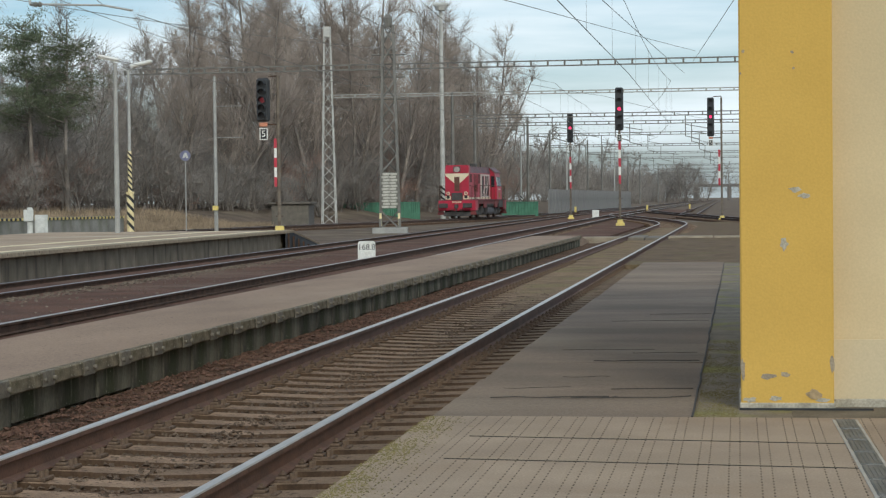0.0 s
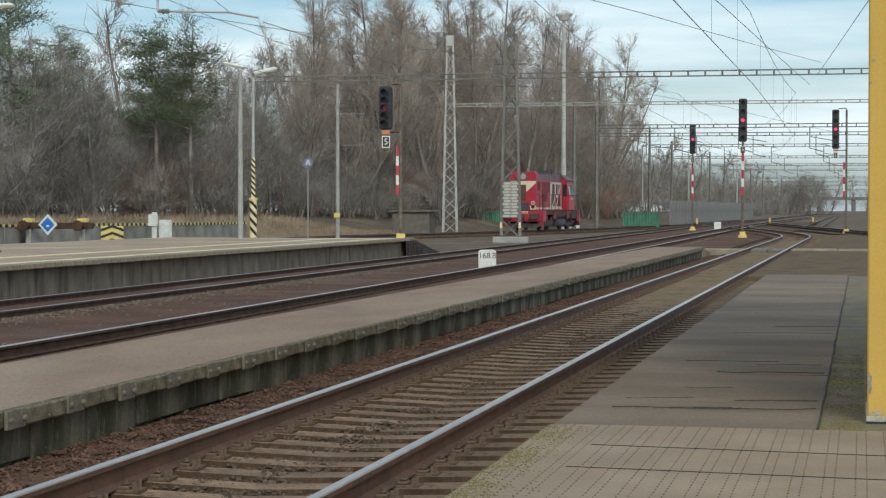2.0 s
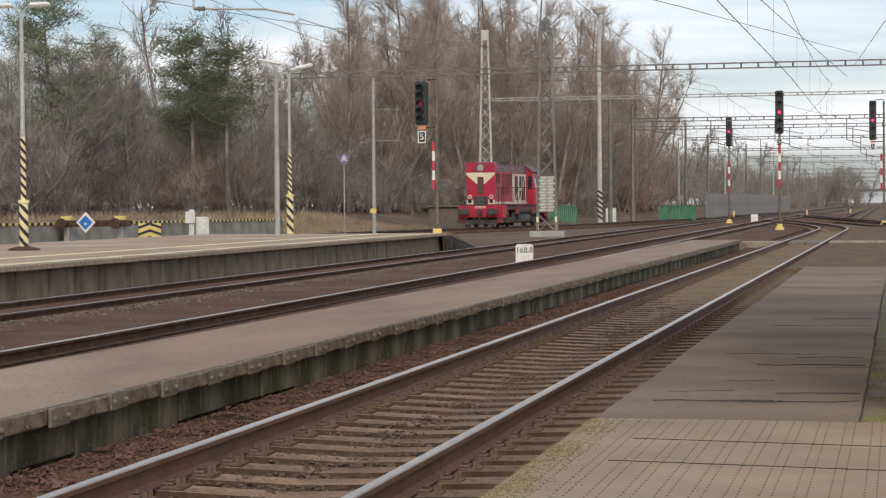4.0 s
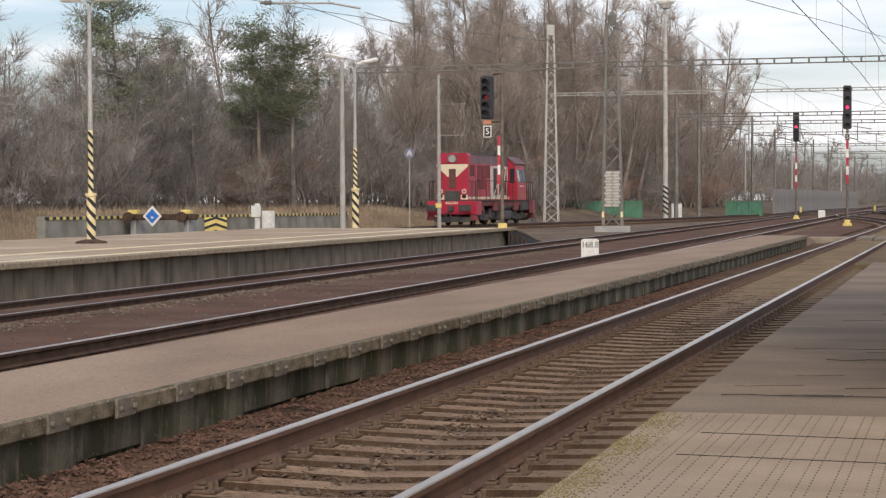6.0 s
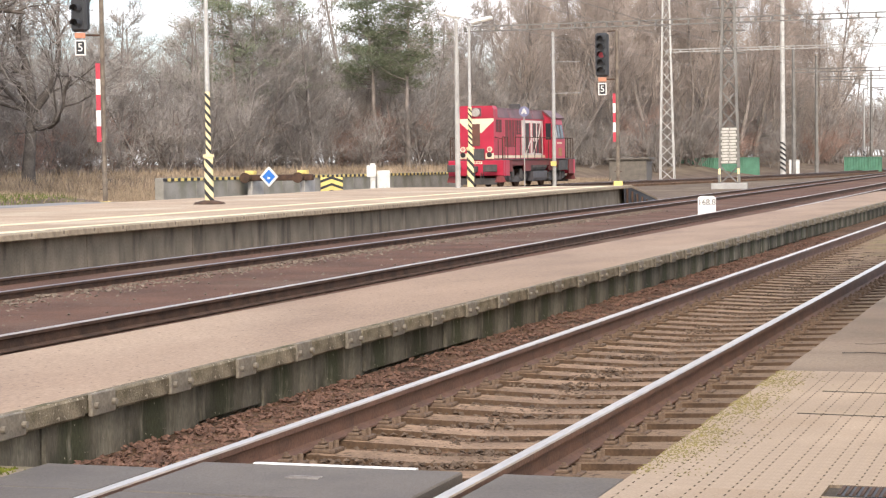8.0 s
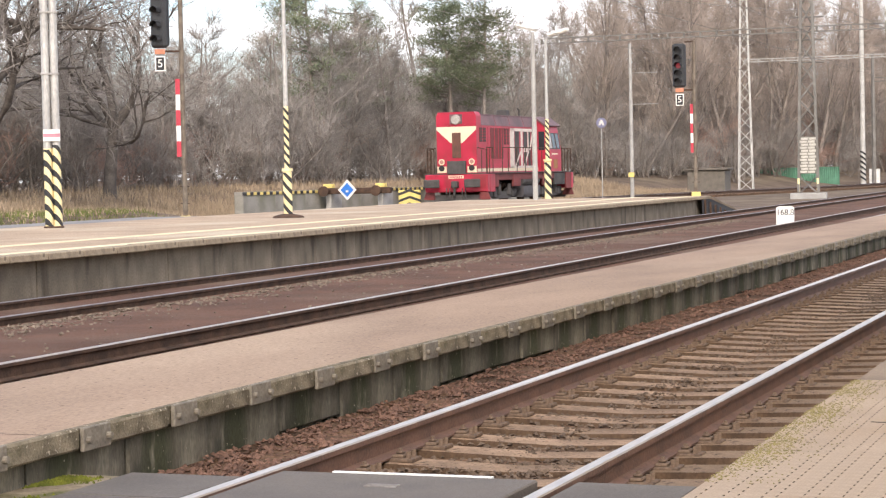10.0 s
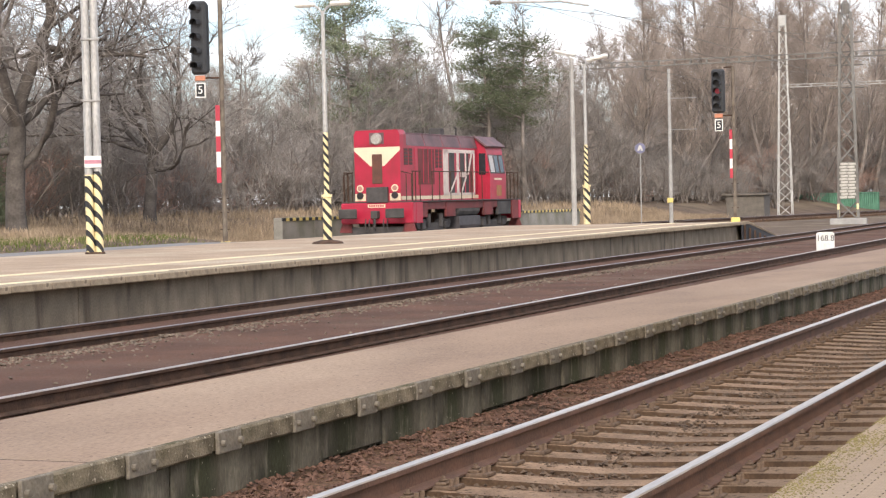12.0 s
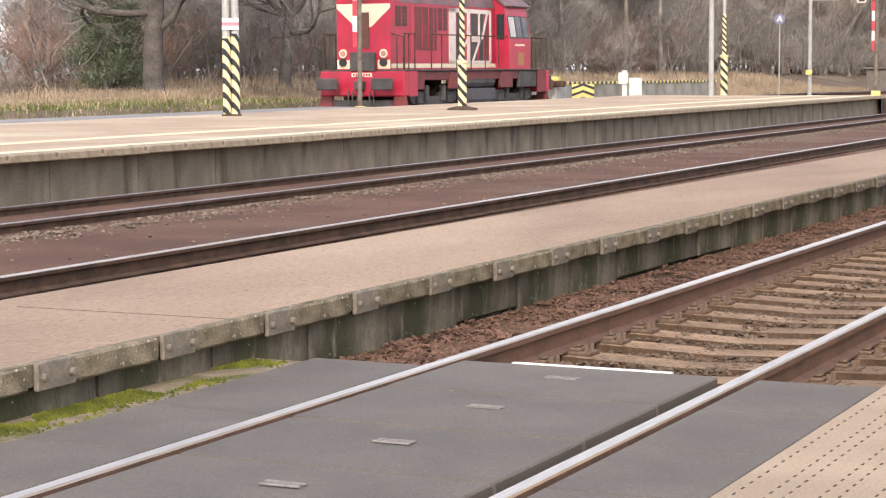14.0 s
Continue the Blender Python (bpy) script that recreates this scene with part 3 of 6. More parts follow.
def far_platform():
    p = thing("platform_far", pose(0, 0, 0), "raised concrete platform with sandy paving and painted safety lines", "platform", kind="structure")

    def strip(name, a, b, z0, z1, material, y0=-6, y1=P3_END):
        v = []
        for y in (y0, y1):
            v += [(p3(y) + a, y, z0), (p3(y) + a, y, z1), (p3(y) + b, y, z1), (p3(y) + b, y, z0)]
        s = Soup().add(v, [(0, 1, 5, 4), (1, 2, 6, 5), (2, 3, 7, 6), (3, 0, 4, 7), (0, 3, 2, 1), (4, 5, 6, 7)])
        return part(name, s, material, p)

    strip("paving", -9.2, -0.16, -0.3, P3_Z, FAR_PAVE)
    strip("safety_line", -2.7, -2.3, P3_Z, P3_Z + 0.004, LINE_PAINT)
    strip("edge_line", -0.75, -0.302, P3_Z, P3_Z + 0.004, LINE_PAINT)
    pitch = 1.0
    slab = Soup().box(-0.3, 0.1, 0.004, pitch - 0.004, P3_Z - 0.09, P3_Z + 0.012, 0, 0.012).mesh("kerb_slab", mat("edge_slab", (0.4, 0.32, 0.225), (0.24, 0.195, 0.14), 0.9, 5, 60, 0.4, pieces=0.12, fleck=((0.2, 0.165, 0.12), 5, 0.66)))
    panel = Soup().box(-0.22, -0.1, 0.006, 1.994, -0.4, P3_Z - 0.091, 0, 0.008).mesh("wall_panel", WALL_GREY)
    back = strip("backing", -0.3, -0.14, -0.4, P3_Z - 0.1, WALL_GREY)
    turn = math.degrees(math.atan(0.017))
    for k in range(75):
        y = -6 + k * pitch
        part("kerb_slab", slab, None, p, at=pose(p3(y), y, random.uniform(-0.004, 0.004), 0, 0, turn))
        if k % 2 == 0:
            part("wall_panel", panel, None, p, at=pose(p3(y) + random.uniform(-0.005, 0.005), y, 0, 0, 0, turn))
    # the ramp at its end
    a, b = p3(P3_END), p3(P3_END + 5)
    r = Soup().add([(a - 9.2, P3_END, P3_Z), (a + 0.1, P3_END, P3_Z), (b + 0.1, P3_END + 5, -0.2), (b - 8, P3_END + 5, -0.2), (a - 9.2, P3_END, -0.3), (a + 0.1, P3_END, -0.3)], [(0, 1, 2, 3), (0, 3, 4), (1, 5, 2), (0, 4, 5, 1), (3, 2, 5, 4)])
    part("ramp", r, FAR_PAVE, p)
    # a black panel stands for the shade under the open ramp
    side = Soup().add([(a + 0.11, P3_END - 1.2, P3_Z - 0.09), (a + 0.11, P3_END, P3_Z - 0.09), (b + 0.11, P3_END + 4.6, -0.2), (a + 0.11, P3_END - 1.2, -0.3), (a + 0.13, P3_END - 1.2, P3_Z - 0.09), (a + 0.13, P3_END, P3_Z - 0.09), (b + 0.13, P3_END + 4.6, -0.2), (a + 0.13, P3_END - 1.2, -0.3)], [(4, 7, 6, 5), (0, 1, 2, 3), (0, 4, 5, 1), (1, 5, 6, 2), (2, 6, 7, 3), (3, 7, 4, 0)])
    part("ramp_side", side, BLACK, p, "black panel painted as the shade in the open side of the steel ramp")
    for k in range(5):
        part("ramp_strut", Soup().box(a + 0.13, a + 0.19, P3_END - 0.9 + k * 0.8, P3_END - 0.82 + k * 0.8, -0.25, P3_Z - 0.1 - 0.11 * k), DARK_RUST, p)
    rim = Soup().add([(a + 0.1, P3_END, P3_Z + 0.02), (b + 0.1, P3_END + 5, -0.16), (b + 0.1, P3_END + 5, -0.24), (a + 0.1, P3_END, P3_Z - 0.09), (a - 0.15, P3_END, P3_Z + 0.02), (b - 0.15, P3_END + 5, -0.16), (b - 0.15, P3_END + 5, -0.24), (a - 0.15, P3_END, P3_Z - 0.09)], [(0, 1, 2, 3), (0, 4, 5, 1), (4, 7, 6, 5), (0, 3, 7, 4), (1, 5, 6, 2), (3, 2, 6, 7)])
    part("ramp_rim", rim, mat("edge_slab", (0, 0, 0)), p)


far_platform()
band("road_behind", lambda y: -27.9, lambda y: p3(y) - 9.22, 0.35, 5, 50, 3, mat("grey_asphalt", (0.27, 0.26, 0.25), (0.22, 0.21, 0.2), 0.9, 0.8, 50, 0.3), "grey asphalt road behind the platform", "road", skirt=0.7)


# ---- station platform on the near side ----
def near_platform():
    p = thing("platform_station", pose(0, 0, 0), "station platform paved with grey-brown interlocking concrete pavers", "platform", kind="structure")
    part("base", Soup().box(-2.02, 6, -6, 13.14, -0.3, -0.014), mat("joint_sand", (0.1, 0.085, 0.065), (0.06, 0.05, 0.04), 0.95, 4, 60, 0.5), p)
    part("wall_strip", Soup().box(0.402, 6, 13.145, 15.0, -0.3, -0.008), mat("wall_paving", (0.2, 0.165, 0.12), (0.13, 0.11, 0.08), 0.95, 2.5, 60, 0.4), p)
    # asphalt beyond, with lifted seams
    a = Soup()
    rnd = random.Random(4)
    ys = [13.15, 14.4, 15.9, 17.5, 19.6, 22.0, 25.2, 29.0, 33.0, 38.0, 44.2]
    for k in range(len(ys) - 1):
        l0, l1 = (-2.02 - 0.001 * (y - 13) for y in (ys[k], ys[k + 1]))
        dz = rnd.uniform(-0.01, 0.006)
        t = rnd.uniform(0.0, 0.012)
        a.add([(l0, ys[k] + 0.006, dz - 0.006 - t), (-0.264, ys[k] + 0.006, dz - 0.006), (-0.264, ys[k + 1] - 0.006, dz), (l1, ys[k + 1] - 0.006, dz), (l0, ys[k] + 0.006, -0.35), (-0.28, ys[k] + 0.006, -0.35), (-0.28, ys[k + 1] - 0.006, -0.35), (l1, ys[k + 1] - 0.006, -0.35)], [(0, 1, 2, 3), (0, 4, 5, 1), (2, 6, 7, 3), (3, 7, 4, 0), (1, 5, 6, 2)])
    part("asphalt", a, ASPHALT, p)
    for k in range(11):
        y = rnd.uniform(13.8, 26)
        x0 = rnd.uniform(-1.8, -0.9)
        x1 = min(-0.3, x0 + rnd.uniform(0.3, 1.2))
        pts = [(x0 + (x1 - x0) * u / 5, y + rnd.gauss(0, 0.03) + 0.1 * u / 5, 0.004) for u in range(6)]
        part("crack", Soup().tube(pts, 0.0025 if k % 3 else 0.005, 4), mat("crack_dark", (0.06, 0.05, 0.042)), p)
    seam = [(-0.26 + rnd.gauss(0, 0.005), 13.16 + 0.45 * u, -0.004) for u in range(68)]
    part("seam", Soup().tube(seam, 0.009, 4), mat("crack_dark", (0, 0, 0)), p, "dark broken seam in the asphalt")
    part("side_strip", Soup().box(-0.255, 0.4, 13.15, 44, -0.3, -0.01), mat("mossy_pavers", (0.25, 0.205, 0.15), (0.18, 0.15, 0.11), 0.92, 2.5, 60, 0.4, third=(0.24, 0.22, 0.07)), p, "narrow mossy paver strip along the wall")


near_platform()


# ---- station building corner ----
def station():
    b = thing("station_building", pose(0, -0.73, 0), "yellow and cream plastered station wall with flaking pilaster", "building", kind="structure")
    part("pilaster", Soup().box(0.06, 0.69, 14.42, 15.5, 0.03, 5.2, 0, 0.01), PLASTER_Y, b, "yellow plaster pilaster with chipped base")
    part("wall", Soup().box(0.69, 9.0, 14.62, 15.4, 0.03, 5.2), PLASTER_C, b, "cream plaster wall")
    part("side_wall", Soup().box(0.5, 9.0, 15.4, 24, 0.0, 5.2), PLASTER_C, b)
    part("plinth", Soup().box(0.05, 0.7, 14.405, 15.5, -0.02, 0.04, 0, 0.008), PLASTER_W, b, "bare crumbling mortar footing")
    part("plinth", Soup().box(0.7, 9.0, 14.6, 15.5, -0.02, 0.05, 0, 0.008), PLASTER_W, b)
    part("roof", Soup().box(-0.6, 9.4, 13.6, 24.6, 5.2, 5.4), PLASTER_C, b)


station()


# ---- level crossing mats ----
def crossing():
    c = thing("level_crossing", pose(0, 0, 0), "black rubber mats between the rails of a walkway crossing", "level crossing", kind="structure")
    y = 8.62
    for k in range(9):
        y1 = y - 0.855
        part("mat", Soup().box(-4.1, -2.79, y1 + 0.009, y - 0.009, -0.16, -0.004 + random.uniform(-0.004, 0.002), 0, 0.008), RUBBER, c)
        part("outer_mat", Soup().box(-4.83, -4.225, y1 + 0.004, y - 0.004 - (0.2 if k == 0 else 0), -0.16, -0.006, 0, 0.008), RUBBER, c)
        part("outer_mat", Soup().box(-2.6, -2.03, y1 + 0.004, y - 0.004, -0.16, -0.006, 0, 0.008), RUBBER, c)
        if k < 5:
            for q in (0, 0.045):
                part("mark", Soup().box(-3.52, -3.36, y - 0.33 - q, y - 0.31 - q, -0.003, 0.0025), mat("worn_print", (0.26, 0.235, 0.215), (0.18, 0.16, 0.145), 0.8, 9, 60, 0.1), c)
        y = y1
    part("white_edge", Soup().box(-3.84, -3.02, 8.615, 8.65, -0.05, 0.0), WHITE, c)


crossing()


slabs = thing("crossing_slab", pose(0, 0, 0), "worn concrete boards laid across the track", "level crossing", kind="structure")
for x0, x1 in ((-4.05, -3.45), (-3.4, -2.8)):
    part("board", Soup().box(x0, x1, 74.0, 78.0, -0.25, -0.06 + random.uniform(-0.02, 0.02), 0, 0.02), mat('old_board', (0.2, 0.17, 0.13)), slabs)
for x0, x1 in ((-7.5, -5.9), (-5.85, -4.3), (-2.55, -0.9), (-0.85, 1.4)):
    part("path_slab", Soup().box(x0, x1, 74.2, 75.9, -0.3, -0.03 + random.uniform(-0.02, 0.02), 0, 0.02), mat("pale_slab", (0.36, 0.3, 0.22), (0.26, 0.21, 0.155), 0.9, 2, 40, 0.4), slabs)


# ---- poles, masts and signals ----
def stripes(parent, r0, z0, z1, lean, name="stripe", dark=BLACK, r1=None, n=5, pitch=None):
    """Slanting dark bands wound a hair proud of a round pole."""
    r1 = r1 or r0
    seg = 12
    h = (z1 - z0) / n
    s = Soup()
    for k in range(n):
        v = []
        for i in range(seg + 1):
            a = 2 * math.pi * i / seg
            off = lean * (0.5 - 0.5 * math.cos(a - 0.3))
            for dz in (0.0, h * 0.45):
                z = max(z0, min(z1, z0 + k * h + off + dz))
                r = (r0 + (r1 - r0) * (z - z0) / max(0.01, z1 - z0)) + 0.004
                v.append((r * math.cos(a), r * math.sin(a), z))
        s.add(v, [(2 * i, 2 * i + 2, 2 * i + 3, 2 * i + 1) for i in range(seg)])
    return part(name, s, dark, parent)


def lamp_pole():
    """A slim lamp pole with a warning-striped foot."""
    p = thing("lamp_post", pose(-20.63, 44.03, P3_Z), "slim steel lamp post with black and cream striped foot", "lamp post", group="striped platform poles")
    part("base", Soup().tube([(0, 0, 0), (0, 0, 0.05), (0, 0, 0.1)], [0.4, 0.36, 0.14], 14), DARK_RUST, p)
    part("foot", Soup().tube([(0, 0, 0.05), (0, 0, 1.12), (0, 0, 1.2)], [0.11, 0.11, 0.07], 14), CREAM, p)
    part("collar", Soup().tube([(0, 0, 1.15), (0, 0, 1.22)], 0.135, 14), CREAM, p)
    part("pole", Soup().tube([(0, 0, 1.2), (0, 0, 2.75)], [0.066, 0.062], 12), CREAM, p)
    part("upper_pole", Soup().tube([(0, 0, 2.75), (0, 0, 5.75)], [0.06, 0.045], 12), GALV, p)
    stripes(p, 0.11, 0.0, 1.12, 0.27, n=4)
    stripes(p, 0.066, 1.22, 2.72, 0.17, n=7)
    for s in (-1, 1):
        part("arm", Soup().tube([(0, 0, 5.68), (s * 0.12, 0, 5.84), (s * 0.3, 0, 5.9)], 0.025, 8), GALV, p)
        head = Soup().box(s * 0.48 - 0.26, s * 0.48 + 0.26, -0.12, 0.12, 5.86, 5.97, 0, 0.045)
        part("lamp_head", head, WHITE, p)
    return p


lamp_post = lamp_pole()


def platform_lamps():
    a = thing("light_mast", pose(-21.51, 66.64, P3_Z), "grey concrete light mast with a single lamp head", "lamp post")
    part("pole", Soup().tube([(0, 0, 0), (0, 0, 2.6), (0, 0, 2.62), (0, 0, 4.4), (0, 0, 4.42), (0, 0, 5.95)], [0.095, 0.088, 0.082, 0.078, 0.07, 0.066], 12), POLE_GREY, a, smooth=False)
    part("arm", Soup().tube([(0, 0, 5.9), (-0.15, 0, 6.05)], 0.03, 8), GALV, a)
    part("lamp_head", Soup().box(-0.55, 0.22, -0.14, 0.14, -0.06, 0.08, 0, 0.045), WHITE, a, "off-white lamp head", at=pose(-0.08, 0, 6.08, 0, 12, 0))
    b = thing("lamp_post", pose(-22.1, 70.0, P3_Z), "slim lamp post with black and cream striped foot", "lamp post", group="striped platform poles")
    part("foot", Soup().tube([(0, 0, -0.4), (0, 0, 1.35), (0, 0, 1.42)], [0.13, 0.13, 0.08], 14), CREAM, b)
    part("collar", Soup().tube([(0, 0, 1.38), (0, 0, 1.46)], 0.155, 14), CREAM, b)
    part("pole", Soup().tube([(0, 0, 1.4), (0, 0, 2.95)], [0.08, 0.07], 12), CREAM, b)
    part("upper_pole", Soup().tube([(0, 0, 2.95), (0, 0, 5.95)], [0.062, 0.045], 12), GALV, b)
    stripes(b, 0.13, 0.0, 1.34, 0.3, n=4)
    stripes(b, 0.08, 1.46, 2.92, 0.18, n=7, r1=0.07)
    part("arm", Soup().tube([(-0.3, 0, 6.0), (0, 0, 5.9), (0.3, 0, 6.05)], 0.03, 8), GALV, b)
    part("lamp_head", Soup().box(-0.1, 0.72, -0.15, 0.15, -0.06, 0.08, 0, 0.045), WHITE, b, "off-white lamp head", at=pose(0.2, 0, 6.08, 0, -12, 0))
    c = thing("wire_pole", pose(-28.0, 103.9, -0.05), "pale concrete pole with two wire arms", "pole")
    part("pole", Soup().tube([(0, 0, -0.2), (0, 0, 8.3)], [0.11, 0.08], 10), POLE_GREY, c)
    for z in (5.0, 6.7):
        part("arm", Soup().tube([(-0.1, 0, z), (1.5, 0.1, z)], 0.02, 6), GALV, c)
    part("tag", Soup().box(-0.16, 0.16, -0.16, -0.12, 1.05, 1.3), YELLOW, c, "small yellow plate")
    d = thing("twin_mast", pose(-23.2, 37.4, P3_Z, 0, 0, 31.8), "twin tubular catenary mast with black and cream stripes", "mast")
    for k, (dx, dy) in enumerate(((-0.095, 0.0), (0.095, 0.0))):
        part("tube", Soup().tube([(dx, dy, 0), (dx, dy, 7.5)], [0.09, 0.084], 16), GALV, d)
        part("painted_foot", Soup().tube([(dx, dy, 0.02), (dx, dy, 1.75)], 0.093, 16), CREAM, d)
        st = stripes(d, 0.096, -0.2, 1.72, 0.28, n=6)
        st.matrix_basis = pose(dx, dy, 0.1 * k, 0, 0, 17)
    part("plate", Soup().box(-0.185, 0.185, -0.12, -0.1, 1.9, 2.16, 0, 0.008), WHITE, d, "white plate with a pink bar")
    part("plate_bar", Soup().box(-0.18, 0.18, -0.126, -0.121, 1.99, 2.07), mat("pink_bar", (0.55, 0.25, 0.3)), d)
    for z in (3.35, 4.7):
        part("clamp", Soup().box(-0.2, 0.2, -0.1, 0.1, z, z + 0.05, 0, 0.01), POLE_GREY, d)
    part("foot_bolts", Soup().box(-0.22, 0.22, -0.14, 0.14, 0, 0.04, 0, 0.01), DARK_RUST, d)
    arm = Soup().tube([(-0.1, 0, 6.6), (-0.6, 0, 6.75), (-1.6, 0, 7.2)], 0.035, 8)
    part("bracket", arm, DARK_RUST, d)


platform_lamps()


MAST_BROWN = mat("weathered_mast", (0.2, 0.165, 0.125), (0.11, 0.085, 0.065), 0.8, 4, 40, 0.3)


def signal(m, lit, arm=0.0, glow=LAMP_RED, height=5.0, head_h=1.75, number=True, base=YELLOW, label="", face=0.0, bw=1.0, lift=0.0):
    """A colour-light signal: mast, red and white board, head with five hooded lamps."""
    s = thing("railway_signal", m, label or "dark colour-light signal with a red and white mast board", "railway signal", group="yard signals")
    part("foundation", Soup().box(-0.17, 0.17, -0.17, 0.17, -0.3, 0.24, 0, 0.03).box(-0.26, 0.26, -0.26, 0.26, -0.3, 0.05, 0, 0.03), base, s, "yellow painted concrete foundation")
    part("mast", Soup().tube([(0, 0, 0.2), (0, 0, height - head_h * 0.1 + (0.25 if arm else -head_h * 0.8))], 0.07, 10), MAST_BROWN, s)
    for z in (1.75, 2.6, 3.4):
        part("board_clip", Soup().box(-0.22 * arm - 0.04, 0.03, -0.08, -0.05, lift + z * bw, lift + z * bw + 0.04), MAST_BROWN, s)
    for k in range(5):
        part("board", Soup().box(-0.052 * bw - 0.22 * arm, 0.052 * bw - 0.22 * arm, -0.095, -0.08, lift + 1.7 * bw + 0.36 * bw * k, lift + (2.06 + 0.36 * k) * bw), WHITE if k % 2 else SIGN_RED, s)
    z0 = height - head_h
    hx = -arm
    head = part("head", Soup().box(hx - 0.245, hx + 0.245, -0.12, 0.12, z0, height, 0, 0.07), SIG_DARK, s, "dark signal head")
    part("back_box", Soup().box(hx - 0.2, hx + 0.2, 0.12, 0.3, z0 + 0.06, height - 0.06, 0, 0.05), SIG_DARK, head)
    for k in range(5):
        z = height - 0.24 - k * (head_h - 0.44) / 4 * 0.98
        on = k == lit
        part("lens", Soup().tube([(hx, -0.12, z), (hx, -0.135, z)], 0.1, 14), glow if on else LENS_OFF, head, "red lens" if on else "")
        v, f = [], []
        for i in range(9):
            a = math.pi * (i / 8) * 1.2 - 0.1 * math.pi
            for dy, r in ((-0.12, 0.135), (-0.42, 0.125)):
                v.append((hx + r * math.cos(a), dy, z + r * math.sin(a)))
        f = [(2 * i, 2 * i + 1, 2 * i + 3, 2 * i + 2) for i in range(8)]
        part("hood", Soup().add(v, f), SIG_DARK, head)
    head.matrix_basis = pose(hx, 0, 0, 0, 0, -face) @ pose(-hx, 0, 0)
    if arm:
        part("bracket", Soup().tube([(0, 0, height - 0.02), (-0.02, 0, height + 0.08), (hx + 0.2, 0, height + 0.06)], 0.03, 8), DARK_RUST, s)
        part("bracket", Soup().tube([(0, 0, z0 - 0.1), (hx, 0, z0 - 0.1)], 0.03, 8), DARK_RUST, s)
        part("route_box", Soup().box(hx - 0.15, hx + 0.15, -0.05, 0.1, z0 - 0.18, z0 - 0.03, 0, 0.01), mat("orange_lens", (0.6, 0.25, 0.15)), s, "pale orange indicator strip")
    if number:
        plate = part("plate", Soup().box(hx - 0.15, hx + 0.15, -0.07, -0.055, z0 - 0.68, z0 - 0.24), WHITE, s, "white plate with a black figure")
        part("plate_field", Soup().box(hx - 0.115, hx + 0.115, -0.075, -0.071, z0 - 0.645, z0 - 0.275), BLACK, plate)
        figure(plate, "5", hx, -0.077, z0 - 0.46, 0.33, WHITE)
    for z in (0.6, 1.1, 1.5):
        part("rung", Soup().tube([(-0.14, 0, z), (0.14, 0, z)], 0.014, 6), DARK_RUST, s)
    return s


def figure(parent, text, x, y, z, size, material):
    """Flat lettering that faces the viewer's side."""
    cu = bpy.data.curves.new("figure", "FONT")
    cu.body, cu.size, cu.align_x, cu.align_y, cu.extrude = text, size, "CENTER", "CENTER", 0.001
    ob = new("figure_source", cu)
    dg = bpy.context.evaluated_depsgraph_get()
    me = bpy.data.meshes.new_from_object(ob.evaluated_get(dg))
    bpy.data.objects.remove(ob)
    me.materials.clear()
    me.materials.append(material)
    return part("figure", me, None, parent, at=pose(x, y, z, 90, 0, 0))


def turned(x, y, z):
    """A pose whose front looks back along the line to the station."""
    return pose(x, y, z, 0, 0, math.degrees(math.atan2(-x, y)))


signal(turned(-16.9, 71.8, 0.3), 2, arm=0.55, glow=LAMP_DIM, height=5.75, head_h=1.62, face=12, label="colour-light signal with an offset head beside the platform end")
signal(turned(-27.3, 51.2, 0.1), 9, arm=0.62, height=7.3, head_h=2.15, face=25, bw=1.26, lift=-0.17, label="colour-light signal with an offset head behind the platform")
signal(turned(-6.9, 117.5, -0.1), 2, height=8.1, bw=1.4, head_h=2.55, label="tall colour-light signal showing red between the tracks")
signal(turned(-13.25, 158.0, -0.15), 2, height=8.4, bw=1.4, head_h=2.35, label="colour-light signal showing red beyond the points")
signal(turned(-1.07, 140.5, -0.15), 2, arm=0.75, height=8.6, bw=1.4, head_h=2.75, label="colour-light signal showing red on a bracket mast")


def lattice_mast(name, m, h, w0, w1, material, label, bays=14, leg=0.045):
    t = thing(name, m, label, "lattice mast")
    def half(z):
        return (w0 + (w1 - w0) * z / h) / 2
    for sx in (-1, 1):
        for sy in (-1, 1):
            part("leg", Soup().tube([(sx * half(0), sy * half(0), -0.3), (sx * half(h), sy * half(h), h)], leg, 4), material, t)
    for k in range(bays):
        z0, z1 = h * k / bays, h * (k + 1) / bays
        s = Soup()
        for side in range(4):
            e = 1 if (k + side) % 2 else -1
            for a0, a1 in ((-e, e),):
                if side < 2:
                    sy = 1 if side else -1
                    s.tube([(a0 * half(z0), sy * half(z0), z0), (a1 * half(z1), sy * half(z1), z1)], leg * 0.6, 4)
                else:
                    sx = 1 if side == 2 else -1
                    s.tube([(sx * half(z0), a0 * half(z0), z0), (sx * half(z1), a1 * half(z1), z1)], leg * 0.6, 4)
        part("brace", s, material, t)
    return t


mast_pale = lattice_mast("lattice_mast", pose(-27.2, 130.0, -0.15, 0, 0, 6), 13.0, 0.95, 0.4, LATTICE_W, "pale painted lattice steel mast beside the siding", 16)
part("cap", Soup().box(-0.24, 0.24, -0.24, 0.24, 12.6, 13.3, 0, 0.02), LATTICE_W, mast_pale)
mast_dark = lattice_mast("lattice_mast", pose(-18.6, 105.0, -0.1, 0, 0, 8), 11.0, 1.05, 0.55, LATTICE_D, "dark lattice catenary mast with a pale brick-patterned board", 11, 0.09)
